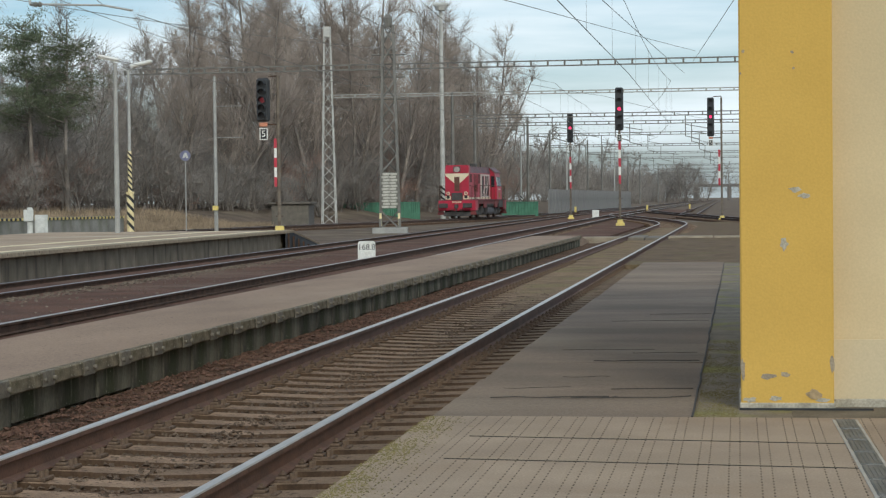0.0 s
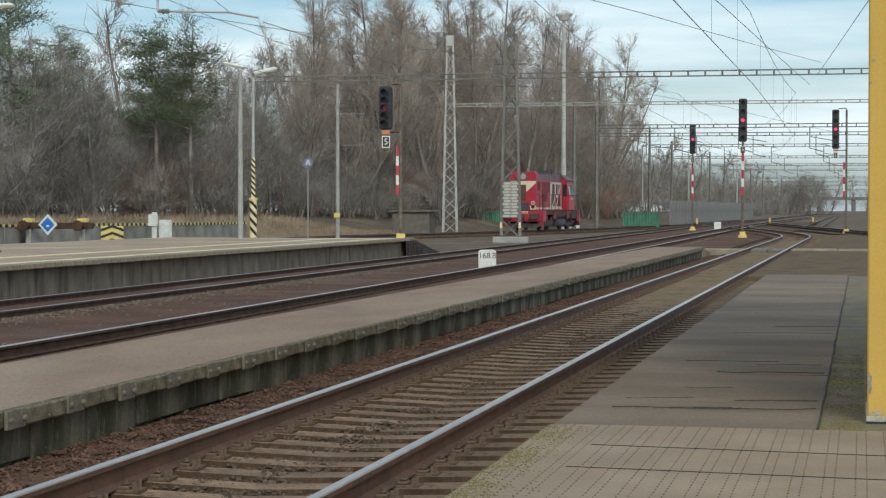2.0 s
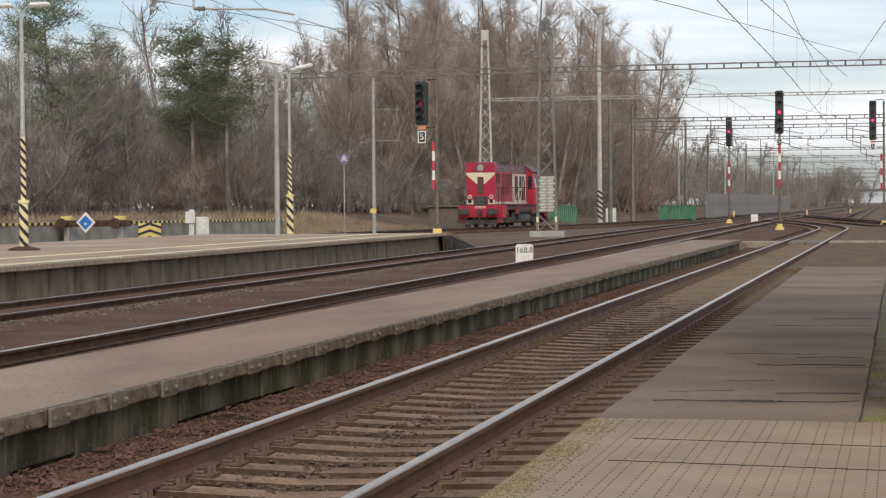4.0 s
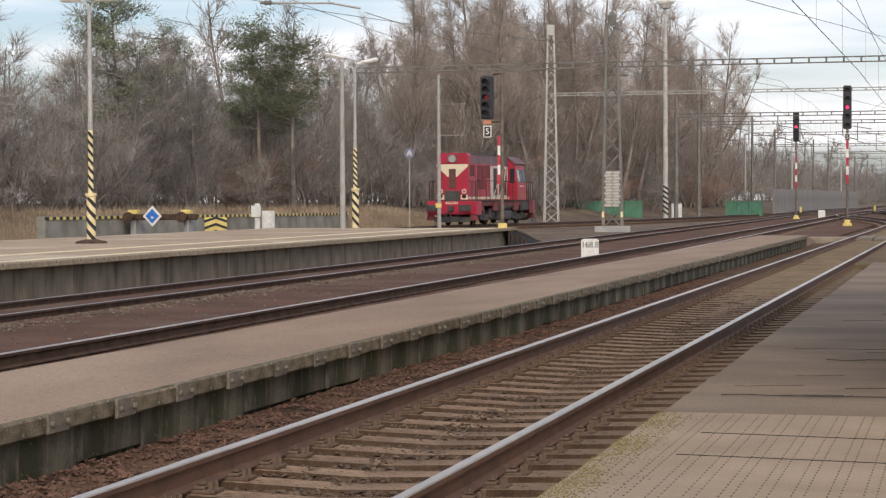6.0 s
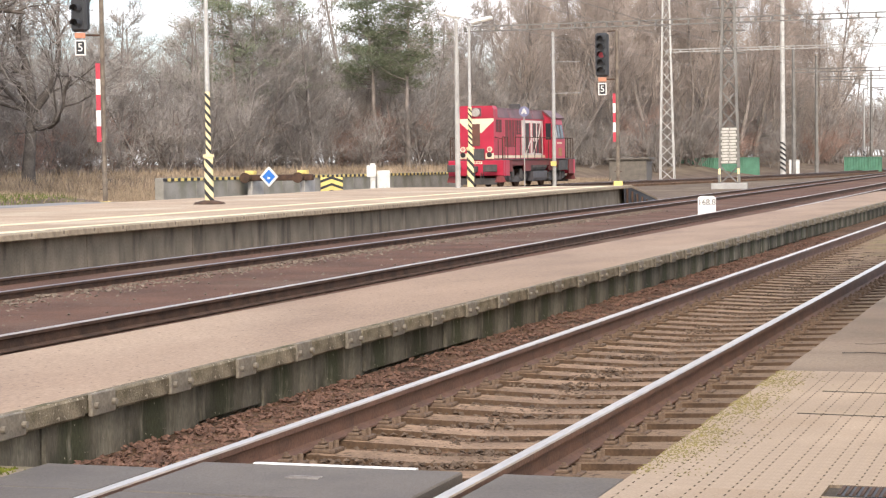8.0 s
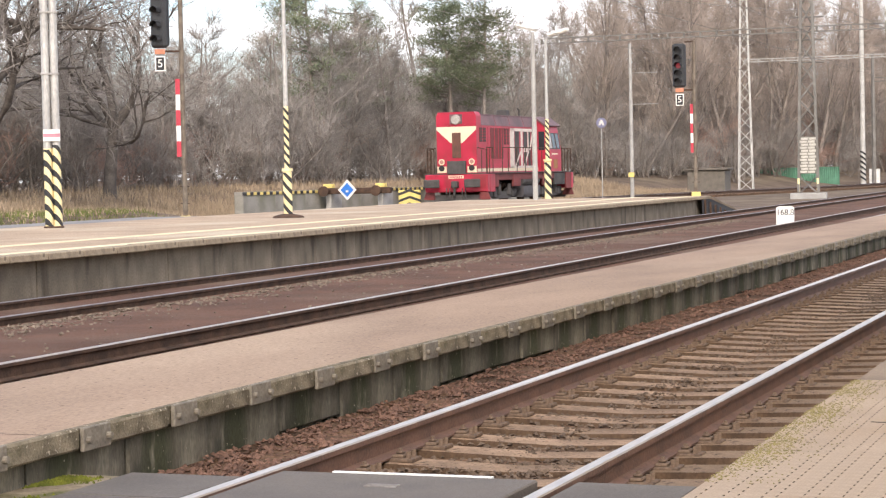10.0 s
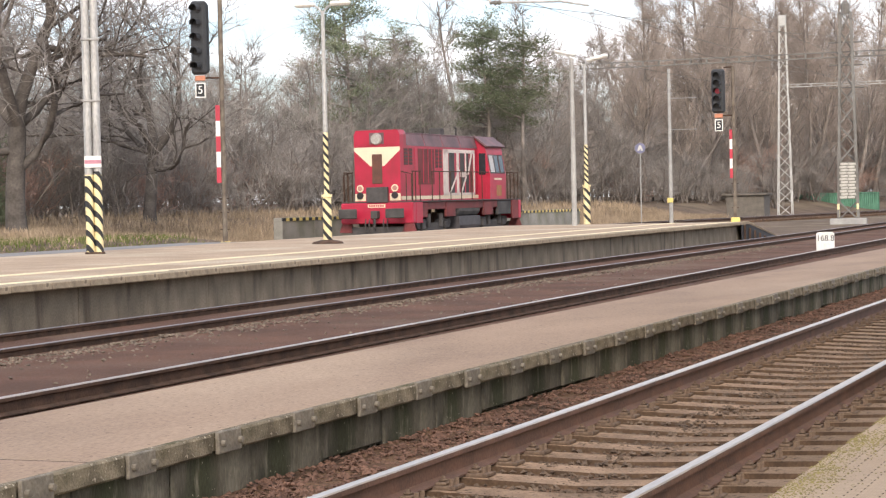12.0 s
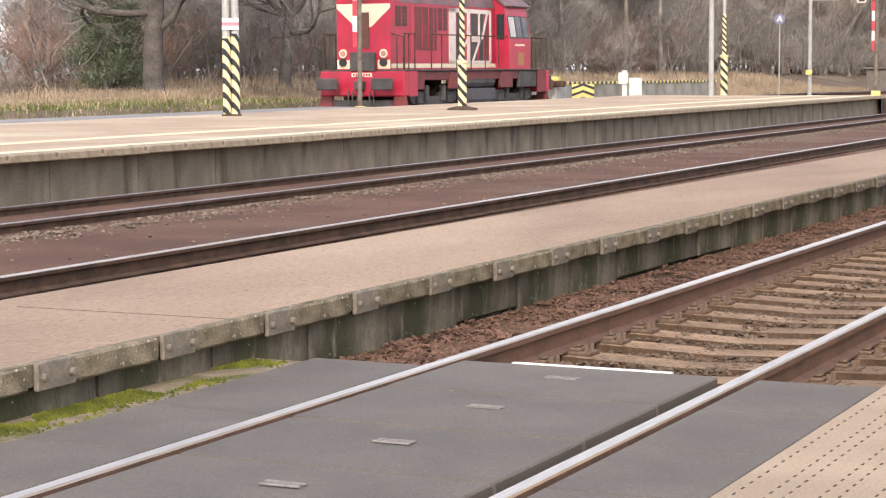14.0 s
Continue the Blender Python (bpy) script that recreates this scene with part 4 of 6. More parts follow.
board = part("board", Soup().box(-0.42, 0.42, -0.62, -0.56, 1.1, 3.05, 0, 0.01), mat("board_grey", (0.16, 0.15, 0.13)), mast_dark, "board of pale brick-shaped bars")
brick = Soup().box(-0.19, 0.19, -0.635, -0.615, 0, 0.13, 0, 0.005).mesh("bar", mat("board_bar", (0.5, 0.48, 0.42), (0.4, 0.38, 0.33), 0.8, 5, 40, 0.2, pieces=0.15))
for r in range(12):
    for c in (-0.2, 0.21):
        part("bar", brick, None, board, at=pose(c + (0.03 if r % 2 else -0.03), -0.002, 1.12 + r * 0.16))
for z in (7.0, 8.2, 9.4):
    part("insulator_arm", Soup().tube([(-0.9, -0.1, z), (0.9, -0.1, z)], 0.04, 6), LATTICE_D, mast_dark)
for sx in (-1, 1):
    part("painted_leg", Soup().box(sx * 0.5 - 0.06, sx * 0.5 + 0.06, -0.57, -0.46, 0.15, 0.85), CREAM, mast_dark)
part("foundation", Soup().box(-0.95, 0.95, -0.8, 0.8, -0.3, 0.06, 0, 0.03), POLE_GREY, mast_dark)
part("finial", Soup().tube([(0, 0, 10.9), (0, 0, 11.4), (0, 0, 11.6)], [0.2, 0.25, 0.1], 8), LATTICE_D, mast_dark)

flood = thing("floodlight_mast", pose(-26.2, 175.0, -0.3), "tall pale tubular floodlight mast with a striped foot", "floodlight mast")
part("pole", Soup().tube([(0, 0, -0.2), (0, 0, 18.9)], [0.24, 0.16], 12), LATTICE_W, flood)
part("platform", Soup().tube([(0, 0, 18.7), (0, 0, 19.1)], [0.45, 0.6], 10), LATTICE_W, flood)
part("lamp_head", Soup().box(-0.7, 0.7, -0.3, 0.3, 19.1, 19.35, 0, 0.05), LATTICE_W, flood)
stripes(flood, 0.245, 0.2, 2.9, 0.35, n=6)
ladder = Soup()
for k in range(34):
    ladder.box(0.25, 0.29, -0.15, 0.15, 2 + k * 0.47, 2.05 + k * 0.47)
part("ladder", ladder, LATTICE_D, flood)


def truss(name, x0, x1, y, z, label, h=0.42, material=LATTICE_D, slope=0.0, pitch=0.9):
    t = thing(name, pose(0, 0, 0), label, "gantry beam")
    for dz in (0, h):
        part("chord", Soup().box(x0, x1, y - 0.06, y + 0.06, z + dz, z + dz + 0.065), material, t)
    batten = Soup().box(0, 0.1, y - 0.05, y + 0.05, z, z + h).mesh("batten", material)
    x = x0
    while x < x1:
        part("batten", batten, None, t, at=pose(x, 0, 0))
        x += pitch
    return t


truss("gantry_beam", -33.4, 4.2, 105.0, 8.5, "dark riveted gantry beam across the tracks", 0.27)
truss("gantry_beam", -27.2, 4.6, 130.0, 8.35, "grey gantry beam across the tracks", 0.17, POLE_GREY)


def gantry(y, x0, x1, h):
    g = thing("catenary_gantry", pose(0, y, 0), "distant steel catenary gantry with two lattice masts", "catenary gantry", group="gantries along the line")
    for x in (x0, x1):
        part("mast", Soup().tube([(x, 0, -0.3), (x, 0, h + 2.2)], [0.2, 0.12], 5), LATTICE_D, g)
    for dz in (0, 0.26):
        part("chord", Soup().box(x0, x1, -0.06, 0.06, h + dz, h + dz + 0.075), LATTICE_D, g)
    batten = Soup().box(0, 0.09, -0.05, 0.05, h, h + 0.26).mesh("batten", LATTICE_D)
    for k in range(int((x1 - x0) / 1.1)):
        part("batten", batten, None, g, at=pose(x0 + k * 1.1, 0, 0))
    for x in (-4.0, -9.5, -14.5, -19.0):
        part("dropper", Soup().tube([(x, 0, h), (x, 0, h - 1.6), (x + 1.1, 0, h - 1.9)], 0.045, 5), LATTICE_D, g)
        part("register_arm", Soup().tube([(x, 0, h - 0.7), (x + 2.2, 0, h - 1.1)], 0.03, 5), LATTICE_D, g)
    return g


for k, y in enumerate((156, 177, 213, 249, 299, 346, 410, 481, 567, 660)):
    gantry(y, -22.5 - (k % 2), 3.5 + 0.5 * (k % 3), 7.85 + 0.15 * ((k * 7) % 3))


# ---- overhead wires ----
def wire(pts, r=0.014, name="overhead_wire", label="thin overhead contact wire", hang=0.0, parent=None):
    out = []
    for k in range(len(pts) - 1):
        a, b = Vector(pts[k]), Vector(pts[k + 1])
        for i in range(10):
            u = i / 10
            out.append(a.lerp(b, u) - Vector((0, 0, hang * min(1.0, ((b - a).length / 60) ** 2) * 4 * u * (1 - u))))
    out.append(Vector(pts[-1]))
    return tagged(new(name, Soup().tube(out, r, 4, caps=False).mesh(name, LATTICE_D)), label, "wire", group="overhead wires")


supports = [-40, 45, 105, 130, 156, 177, 213, 249, 299, 346, 410, 481, 567]
for k, line in enumerate((near_line, second_line, third_line, lambda y: -19.0)):
    ys = [y for y in supports if y >= 45] if k else [20, 62, 105, 130, 156, 177, 213]
    low = 5.9 if k else 5.35
    contact = [(line(y) + (0.1 if j % 2 else -0.1), y, low) for j, y in enumerate(ys)]
    messenger = [(line(y), y, 7.6) for y in ys]
    wire(contact, 0.01)
    wire(messenger, 0.01, "messenger_wire", "sagging messenger wire above the track", 0.7)
    for j in range(min(4, len(ys) - 1)):
        for u in (0.15, 0.38, 0.62, 0.85):
            y = ys[j] + (ys[j + 1] - ys[j]) * u
            x = line(y)
            wire([(x, y, low), (x, y, 7.6 - 0.7 * min(1.0, ((ys[j + 1] - ys[j]) / 60) ** 2) * 4 * u * (1 - u))], 0.005, "dropper_wire", "thin vertical dropper wire")
wire([(-18.6, 105, 9.6), (-30, 60, 9.4), (-40, 10, 9.2)], 0.016, "feeder_wire", "long feeder wire over the yard", 0.5)
wire([(-18.6, 105, 9.6), (-10, 150, 9.2), (4, 213, 9.0)], 0.016, "feeder_wire", "long feeder wire over the yard", 0.5)
wire([(-7.6, 38, 6.2), (-6.1, 55.7, 7.0), (-2.1, 105, 9.15)], 0.011, "cross_wire", "thin slanting overhead cross wire", 0.03)
wire([(-4.5, 40, 7.1), (-3.95, 60, 7.43), (-2.7, 105, 8.0)], 0.011, "cross_wire", "thin slanting overhead cross wire", 0.03)
wire([(0.75, 42, 6.7), (-0.1, 60, 7.26), (-2.27, 105, 8.58)], 0.011, "cross_wire", "thin slanting overhead cross wire", 0.03)
arm = thing("register_arm", pose(-13.9, 44.5, 5.95), "pale tubular register arm hanging over the third track", "overhead fitting")
part("tube", Soup().tube([(0, 0, 0), (-0.7, 0, 0.14), (-2.2, 0, 0.2)], 0.025, 8), GALV, arm)
part("insulator", Soup().tube([(-2.2, 0, 0.2), (-2.26, 0, 0.2), (-2.3, 0, 0.2), (-2.36, 0, 0.2), (-2.4, 0, 0.2), (-2.5, 0, 0.2)], [0.03, 0.07, 0.04, 0.07, 0.04, 0.03], 10), LATTICE_D, arm)
part("hanger", Soup().tube([(-2.5, 0, 0.2), (-2.6, 0, 3.4)], 0.03, 8), GALV, arm)
wire([(-23.2, 37.4, 7.9), (-16.49, 44.5, 9.34), (-7.6, 50, 9.6)], 0.014, "span_wire", "span wire that carries the register arm")
part("stay", Soup().tube([(-0.7, 0, 0.14), (-2.6, 0, 1.6)], 0.008, 5), LATTICE_D, arm)


# ---- yard furniture ----
km = thing("kilometre_stone", turned(-9.95, 52.6, -0.22), "white kilometre stone with black figures beside the rail", "kilometre stone")
part("stone", Soup().prism([(-0.24, 0), (0.24, 0), (0.24, 0.52), (0.18, 0.57), (-0.18, 0.57), (-0.24, 0.52)], "y", -0.06, 0.06), WHITE, km)
figure(km, "168.8", 0, -0.063, 0.4, 0.215, BLACK)
km2 = thing("kilometre_stone", turned(-11.4, 160.0, -0.3), "small white marker stone between the tracks", "kilometre stone")
part("stone", Soup().box(-0.28, 0.28, -0.06, 0.06, 0, 0.75, 0, 0.03), WHITE, km2)

sign = thing("stop_sign", turned(-28.0, 98.0, -0.1), "round grey-blue sign on a thin post", "sign")
part("post", Soup().tube([(0, 0, -0.2), (0, 0, 4.1)], 0.03, 8), POLE_GREY, sign)
part("disc", Soup().tube([(0, -0.05, 3.95), (0, -0.08, 3.95)], 0.27, 18), mat("sign_blue_grey", (0.2, 0.2, 0.3)), sign)
part("symbol", Soup().prism([(-0.16, 3.82), (-0.05, 3.82), (0.0, 3.95), (0.05, 3.82), (0.16, 3.82), (0.05, 4.1), (-0.05, 4.1)], "y", -0.09, -0.082), GALV, sign)


def buffer_wall():
    w = thing("retaining_wall", pose(0, 0, 0), "low concrete retaining wall with yellow and black striped rim", "wall", kind="structure")
    panel = Soup().box(-0.2, 0.2, 0.01, 2.99, -0.6, 0.74, 0, 0.02).mesh("panel", mat("wall_concrete", (0.33, 0.31, 0.27), (0.22, 0.21, 0.18), 0.9, 1.2, 40, 0.3, third=(0.2, 0.2, 0.13), pieces=0.2))
    for k in range(13):
        part("panel", panel, None, w, at=pose(-35.2, 70.5 + 3 * k, 0.1 - 0.01 * k))
    rim = Soup()
    dark = Soup()
    for k in range(130):
        y = 70.5 + 0.3 * k
        (rim if k % 2 else dark).box(-35.02, -34.97, y, y + 0.3, 0.71 - 0.003 * k / 3, 0.83 - 0.003 * k / 3)
    part("rim_yellow", rim, YELLOW, w)
    part("rim_black", dark, BLACK, w)


buffer_wall()


def buffer_stop():
    b = thing("buffer_stop", pose(-33.4, 78.0, -0.1, 0, 0, 2), "buffer stop with a blue and white diamond board", "buffer stop")
    part("beam", Soup().box(-1.6, 1.7, -0.15, 0.15, 0.72, 0.98, 0, 0.03), DARK_RUST, b)
    for x in (-1.15, 1.25):
        part("buffer", Soup().tube([(x, -0.15, 0.85), (x, -0.6, 0.85), (x, -0.62, 0.85), (x, -0.7, 0.85)], [0.13, 0.13, 0.23, 0.23], 12), DARK_RUST, b)
        part("strut", Soup().box(x - 0.12, x + 0.12, -0.1, 1.2, -0.2, 0.75, 0, 0.02), POLE_GREY, b)
        part("lamp_block", Soup().box(x - 0.22, x + 0.22, -0.16, 0.16, 0.99, 1.16, 0, 0.02), YELLOW, b)
    d = part("diamond", Soup().prism([(-0.42, 0.9), (0, 0.46), (0.42, 0.9), (0, 1.34)], "y", -0.8, -0.76), WHITE, b, "white diamond with a blue field")
    part("blue_field", Soup().prism([(-0.3, 0.9), (0, 0.59), (0.3, 0.9), (0, 1.21)], "y", -0.81, -0.803), BLUE, d)
    part("white_spot", Soup().box(-0.06, 0.06, -0.816, -0.811, 0.8, 0.88), WHITE, d)


buffer_stop()

yb = thing("warning_block", turned(-32.6, 82.5, -0.25), "concrete block with yellow and black chevrons", "barrier block")
part("block", Soup().box(-0.5, 0.5, -0.3, 0.3, 0, 0.95, 0, 0.03), YELLOW, yb)
for k in range(3):
    part("chevron", Soup().prism([(-0.5, 0.1 + 0.3 * k), (0.0, 0.28 + 0.3 * k), (0.5, 0.1 + 0.3 * k), (0.5, 0.22 + 0.3 * k), (0.0, 0.4 + 0.3 * k), (-0.5, 0.22 + 0.3 * k)], "y", -0.31, -0.301), BLACK, yb)
cab1 = thing("relay_cabinet", turned(-32.2, 87.5, -0.3), "pale grey metal trackside cabinet", "cabinet")
part("body", Soup().box(-0.05, 0.55, -0.2, 0.2, 0.05, 1.25, 0, 0.02), mat("cabinet_grey", (0.68, 0.68, 0.64)), cab1)
part("door", Soup().box(0.0, 0.5, -0.215, -0.2, 0.12, 1.2, 0, 0.006), mat("cabinet_door", (0.72, 0.72, 0.68)), cab1)
part("post_box", Soup().box(-0.55, -0.1, -0.18, 0.18, 0.95, 1.5, 0, 0.02), mat("cabinet_grey", (0, 0, 0)), cab1)
part("post", Soup().box(-0.38, -0.14, -0.1, 0.1, 0, 1.6, 0, 0.02), mat("cabinet_grey", (0, 0, 0)), cab1)


def green_fence(x0, x1, y, h, n):
    g = thing("sheet_fence", pose(0, 0, 0), "green corrugated sheet metal fence", "fence", group="green fences")
    w = (x1 - x0) / n
    sheet = Soup().prism([(w * i / 16, 0.03 if i % 2 else -0.03) for i in range(17)] + [(w, 0.06), (0, 0.06)], "z", -0.3, h).mesh("sheet", GREEN_FENCE)
    for k in range(n):
        part("sheet", sheet, None, g, at=pose(x0 + k * w, y, 0))
        part("post", Soup().box(x0 + k * w - 0.04, x0 + k * w + 0.04, y - 0.1, y - 0.03, -0.3, h + 0.08), GREEN_FENCE, g)
    part("rail_top", Soup().box(x0, x1, y - 0.06, y + 0.08, h, h + 0.06), GREEN_FENCE, g)


green_fence(-34.8, -27.8, 172.0, 1.2, 5)
green_fence(-22.0, -18.6, 185.0, 1.1, 3)

hut = thing("concrete_hut", pose(-30.3, 133.0, -0.3, 0, 0, 5), "dull grey concrete ruin behind the siding", "hut")
part("wall_block", Soup().box(-1.6, 1.0, 0, 3, 0, 1.55, 0, 0.03), mat('hut_grey', (0.16, 0.14, 0.115)), hut)
part("slab", Soup().box(-1.8, 1.2, -0.2, 3.2, 1.55, 1.68, 0, 0.02), mat('hut_grey', (0, 0, 0)), hut)

fence = thing("palisade_fence", pose(-19.5, 205.0, -0.3, 0, 0, 89), "pale grey sheet fence beside the far tracks", "fence")
sheet = Soup().prism([(0.25 * i, 0.05 if i % 2 else -0.05) for i in range(12)] + [(2.75, 0.1), (0, 0.1)], "z", 0, 2.7).mesh("sheet", mat("grey_sheet", (0.24, 0.23, 0.22), (0.17, 0.165, 0.16), 0.6, 1, 30, 0.1))
for k in range(40):
    part("sheet", sheet, None, fence, at=pose(3.0 * k, 0, 0))

for x, y in ((-9.5, 210.0), (-15.5, 190.0), (-5.5, 230.0)):
    ml = thing("point_machine", turned(x, y, -0.3), "yellow painted trackside point lever box", "point machine", group="point machines")
    part("box", Soup().box(-0.4, 0.4, -0.25, 0.25, 0, 0.3, 0, 0.04), DARK_RUST, ml)
    part("lever", Soup().box(-0.1, 0.1, -0.1, 0.1, 0.35, 0.9, 0, 0.02), YELLOW, ml)


for k, (x, y, h) in enumerate(((-23.5, 215, 8.6), (-22.5, 262, 9.5), (-18.5, 300, 9.0), (2.2, 150, 8.0))):
    lp = thing("yard_lamp_post", pose(x, y, -0.25), "pale yard lamp post with a striped foot", "lamp post", group="yard lamp posts")
    part("pole", Soup().tube([(0, 0, 0), (0, 0, h)], [0.13, 0.07], 8), GALV, lp)
    part("lamp_head", Soup().box(-0.1, 0.5, -0.14, 0.14, h - 0.02, h + 0.12, 0, 0.03), POLE_GREY, lp)
    stripes(lp, 0.135, 0.2, 2.0, 0.3, n=5)
bridge = thing("road_bridge", pose(-12.0, 950.0, 0), "far pale road bridge over the railway", "bridge")
part("deck", Soup().box(-40, 40, 0, 6, 6.0, 7.4), mat('bridge_grey', (0.22, 0.2, 0.185)), bridge)
for x in (-24, -8, 8, 24):
    part("pier", Soup().box(x - 1, x + 1, 1, 5, -0.3, 6.0), mat('bridge_grey', (0, 0, 0)), bridge)

kiosk = thing("relay_cabinet", turned(-24.2, 168.0, -0.34), "pale trackside cabinet near the floodlight mast", "cabinet")
part("body", Soup().box(-0.45, 0.45, -0.3, 0.3, 0, 1.35, 0, 0.03), mat("cabinet_grey", (0, 0, 0)), kiosk)
part("door", Soup().box(-0.38, 0.38, -0.32, -0.3, 0.15, 1.25, 0, 0.006), mat("cabinet_door", (0, 0, 0)), kiosk)


# ---- the locomotive: local y runs from its front to its rear ----
axles = []


def build_loco():
    L = thing("locomotive", pose(-21.9, 153.4, Z5), "red diesel shunting locomotive with cream chevron and black buffers", "locomotive")
    W = 1.5
    part("frame", Soup().box(-1.42, 1.42, 0.3, 12.2, 1.12, 1.42, 0, 0.02), LOCO_BROWN, L, "dirty dark red underframe")
    part("deck", Soup().box(-1.5, 1.5, 0.1, 12.35, 1.42, 1.47, 0, 0.01), LOCO_DARK, L)
    for y0, y1, nm in ((0.0, 0.35, "front_beam"), (12.1, 12.45, "rear_beam")):
        beam = part(nm, Soup().box(-W, W, y0, y1, 0.62, 1.42, 0, 0.04), LOCO_RED, L, "red buffer beam")
        e = -1 if y0 == 0 else 1
        yb = y0 if y0 == 0 else y1
        for x in (-0.97, 0.97):
            part("buffer", Soup().tube([(x, yb, 1.02), (x, yb + e * 0.35, 1.02), (x, yb + e * 0.36, 1.02), (x, yb + e * 0.5, 1.02)], [0.15, 0.14, 0.1, 0.1], 12), LOCO_DARK, beam)
            part("buffer_plate", Soup().box(x - 0.38, x + 0.38, min(yb + e * 0.5, yb + e * 0.58), max(yb + e * 0.5, yb + e * 0.58), 0.83, 1.2, 0, 0.03), LOCO_DARK, beam, "black oblong buffer plate")
        part("coupling", Soup().box(-0.14, 0.14, min(yb, yb + e * 0.3), max(yb, yb + e * 0.3), 0.82, 1.12, 0, 0.03).tube([(0, yb + e * 0.2, 0.9), (0.02, yb + e * 0.3, 0.5), (0, yb + e * 0.22, 0.4)], 0.05, 6), LOCO_DARK, beam)
        for x in (-0.45, -0.3, 0.3, 0.45):
            part("hose", Soup().tube([(x, yb + e * 0.03, 0.8), (x + 0.03, yb + e * 0.14, 0.55), (x + 0.06, yb + e * 0.08, 0.32)], 0.025, 6), LOCO_DARK, beam)
        part("plough", Soup().box(-1.1, 1.1, yb - e * 0.1 - 0.04, yb - e * 0.1 + 0.04, 0.18, 0.5, 0, 0.01), LOCO_DARK, L)
        for x in (-1.3, 1.3):
            part("steps", Soup().box(x - 0.16, x + 0.16, y0 + 0.05, y0 + 0.3, 0.28, 0.66, 0, 0.02).prism([(x - 0.3, 0.3), (x + 0.3, 0.3), (x + 0.18, 0.64), (x - 0.18, 0.64)], "y", y0 + 0.06, y0 + 0.12), LOCO_BROWN, L, "dark red corner steps")
        if e < 0:
            plate = part("number_plate", Soup().box(-0.36, 0.36, -0.006, 0.004, 1.24, 1.37), LOCO_CREAM, beam, "cream plate with dark bars")
            for k in range(7):
                part("bar", Soup().box(-0.31 + k * 0.092, -0.25 + k * 0.092, -0.01, -0.0065, 1.265, 1.345), LOCO_RED, plate)
    # side beam boxes behind the front steps
    for x in (-1, 1):
        part("side_panel", Soup().box(x * 1.5 - (0.0 if x < 0 else 0.06), x * 1.5 + (0.06 if x < 0 else 0.0), 0.35, 1.0, 0.62, 1.42, 0, 0.01), LOCO_RED, L)
        part("side_panel", Soup().box(x * 1.5 - (0.0 if x < 0 else 0.06), x * 1.5 + (0.06 if x < 0 else 0.0), 11.3, 12.1, 0.62, 1.42, 0, 0.01), LOCO_BROWN, L)
        for y0, y1 in ((1.0, 1.6), (3.6, 4.6), (7.9, 9.0), (9.6, 11.2)):
            part("side_box", Soup().box(x * 1.4 - 0.06, x * 1.4 + 0.06, y0, y1, 0.82, 1.4, 0, 0.02), LOCO_BROWN if y0 < 9 else LOCO_DARK, L)
        part("air_tank", Soup().tube([(x * 1.15, 5.0, 1.08), (x * 1.15, 5.1, 1.08), (x * 1.15, 7.5, 1.08), (x * 1.15, 7.6, 1.08)], [0.18, 0.27, 0.27, 0.18], 12), LOCO_DARK, L)
    part("fuel_tank", Soup().prism([(-1.4, 0.3), (1.4, 0.3), (1.45, 0.45), (1.45, 0.82), (-1.45, 0.82), (-1.45, 0.45)], "y", 5.0, 7.4), mat("tank_grey", (0.085, 0.08, 0.085), (0.06, 0.055, 0.06), 0.6, 2, 30, 0.1), L, "dark grey fuel tank")
    for yc in (2.85, 9.6):
        for x in (-1.12, 1.12):
            fr = Soup().prism([(yc - 1.85, 0.62), (yc - 1.7, 0.75), (yc - 0.6, 0.75), (yc - 0.4, 0.6), (yc + 0.4, 0.6), (yc + 0.6, 0.75), (yc + 1.7, 0.75), (yc + 1.85, 0.62), (yc + 1.7, 0.4), (yc + 0.9, 0.28), (yc - 0.9, 0.28), (yc - 1.7, 0.4)], "x", x - 0.08, x + 0.08)
            bogie = part("bogie_frame", fr, LOCO_DARK, L)
            for dy in (-1.2, 1.2):
                part("axle_box", Soup().box(x - 0.16, x + 0.16, yc + dy - 0.2, yc + dy + 0.2, 0.36, 0.68, 0, 0.03), LOCO_DARK, bogie)
                part("spring", Soup().tube([(x * 1.08, yc + dy * 0.55, 0.45), (x * 1.08, yc + dy * 0.55, 0.95)], 0.12, 10), LOCO_DARK, bogie)
        for dy in (-1.2, 1.2):
            ax = Soup().tube([(-0.8, 0, 0), (0.8, 0, 0)], 0.09, 10)
            for x in (-0.755, 0.755):
                ax.tube([(x - 0.07, 0, 0), (x + 0.07, 0, 0)], 0.5, 24)
                ax.box(x - 0.08, x + 0.08, -0.42, 0.42, -0.05, 0.05)
            axle = part("wheelset", ax, DARK_RUST, L, at=pose(0, yc + dy, 0.5))
            axles.append((axle, yc + dy))
    # long hood
    hw, top, cab0, cab1 = 0.95, 4.2, 8.6, 10.6
    hood = part("hood", Soup().prism([(-hw, 1.47), (hw, 1.47), (hw, 3.62), (0.8, 4.05), (-0.8, 4.05), (-hw, 3.62)], "y", 0.15, cab0), LOCO_RED, L, "red engine hood with access doors")
    part("nose", Soup().prism([(-hw, 3.6), (hw, 3.6), (hw, 4.02), (0.86, top), (-0.86, top), (-hw, 4.02)], "y", 0.13, 0.75), LOCO_RED, hood)
    part("nose_recess", Soup().box(-0.3, 0.3, 0.11, 0.14, 3.66, 4.1, 0, 0.0), LOCO_ROOF, hood)
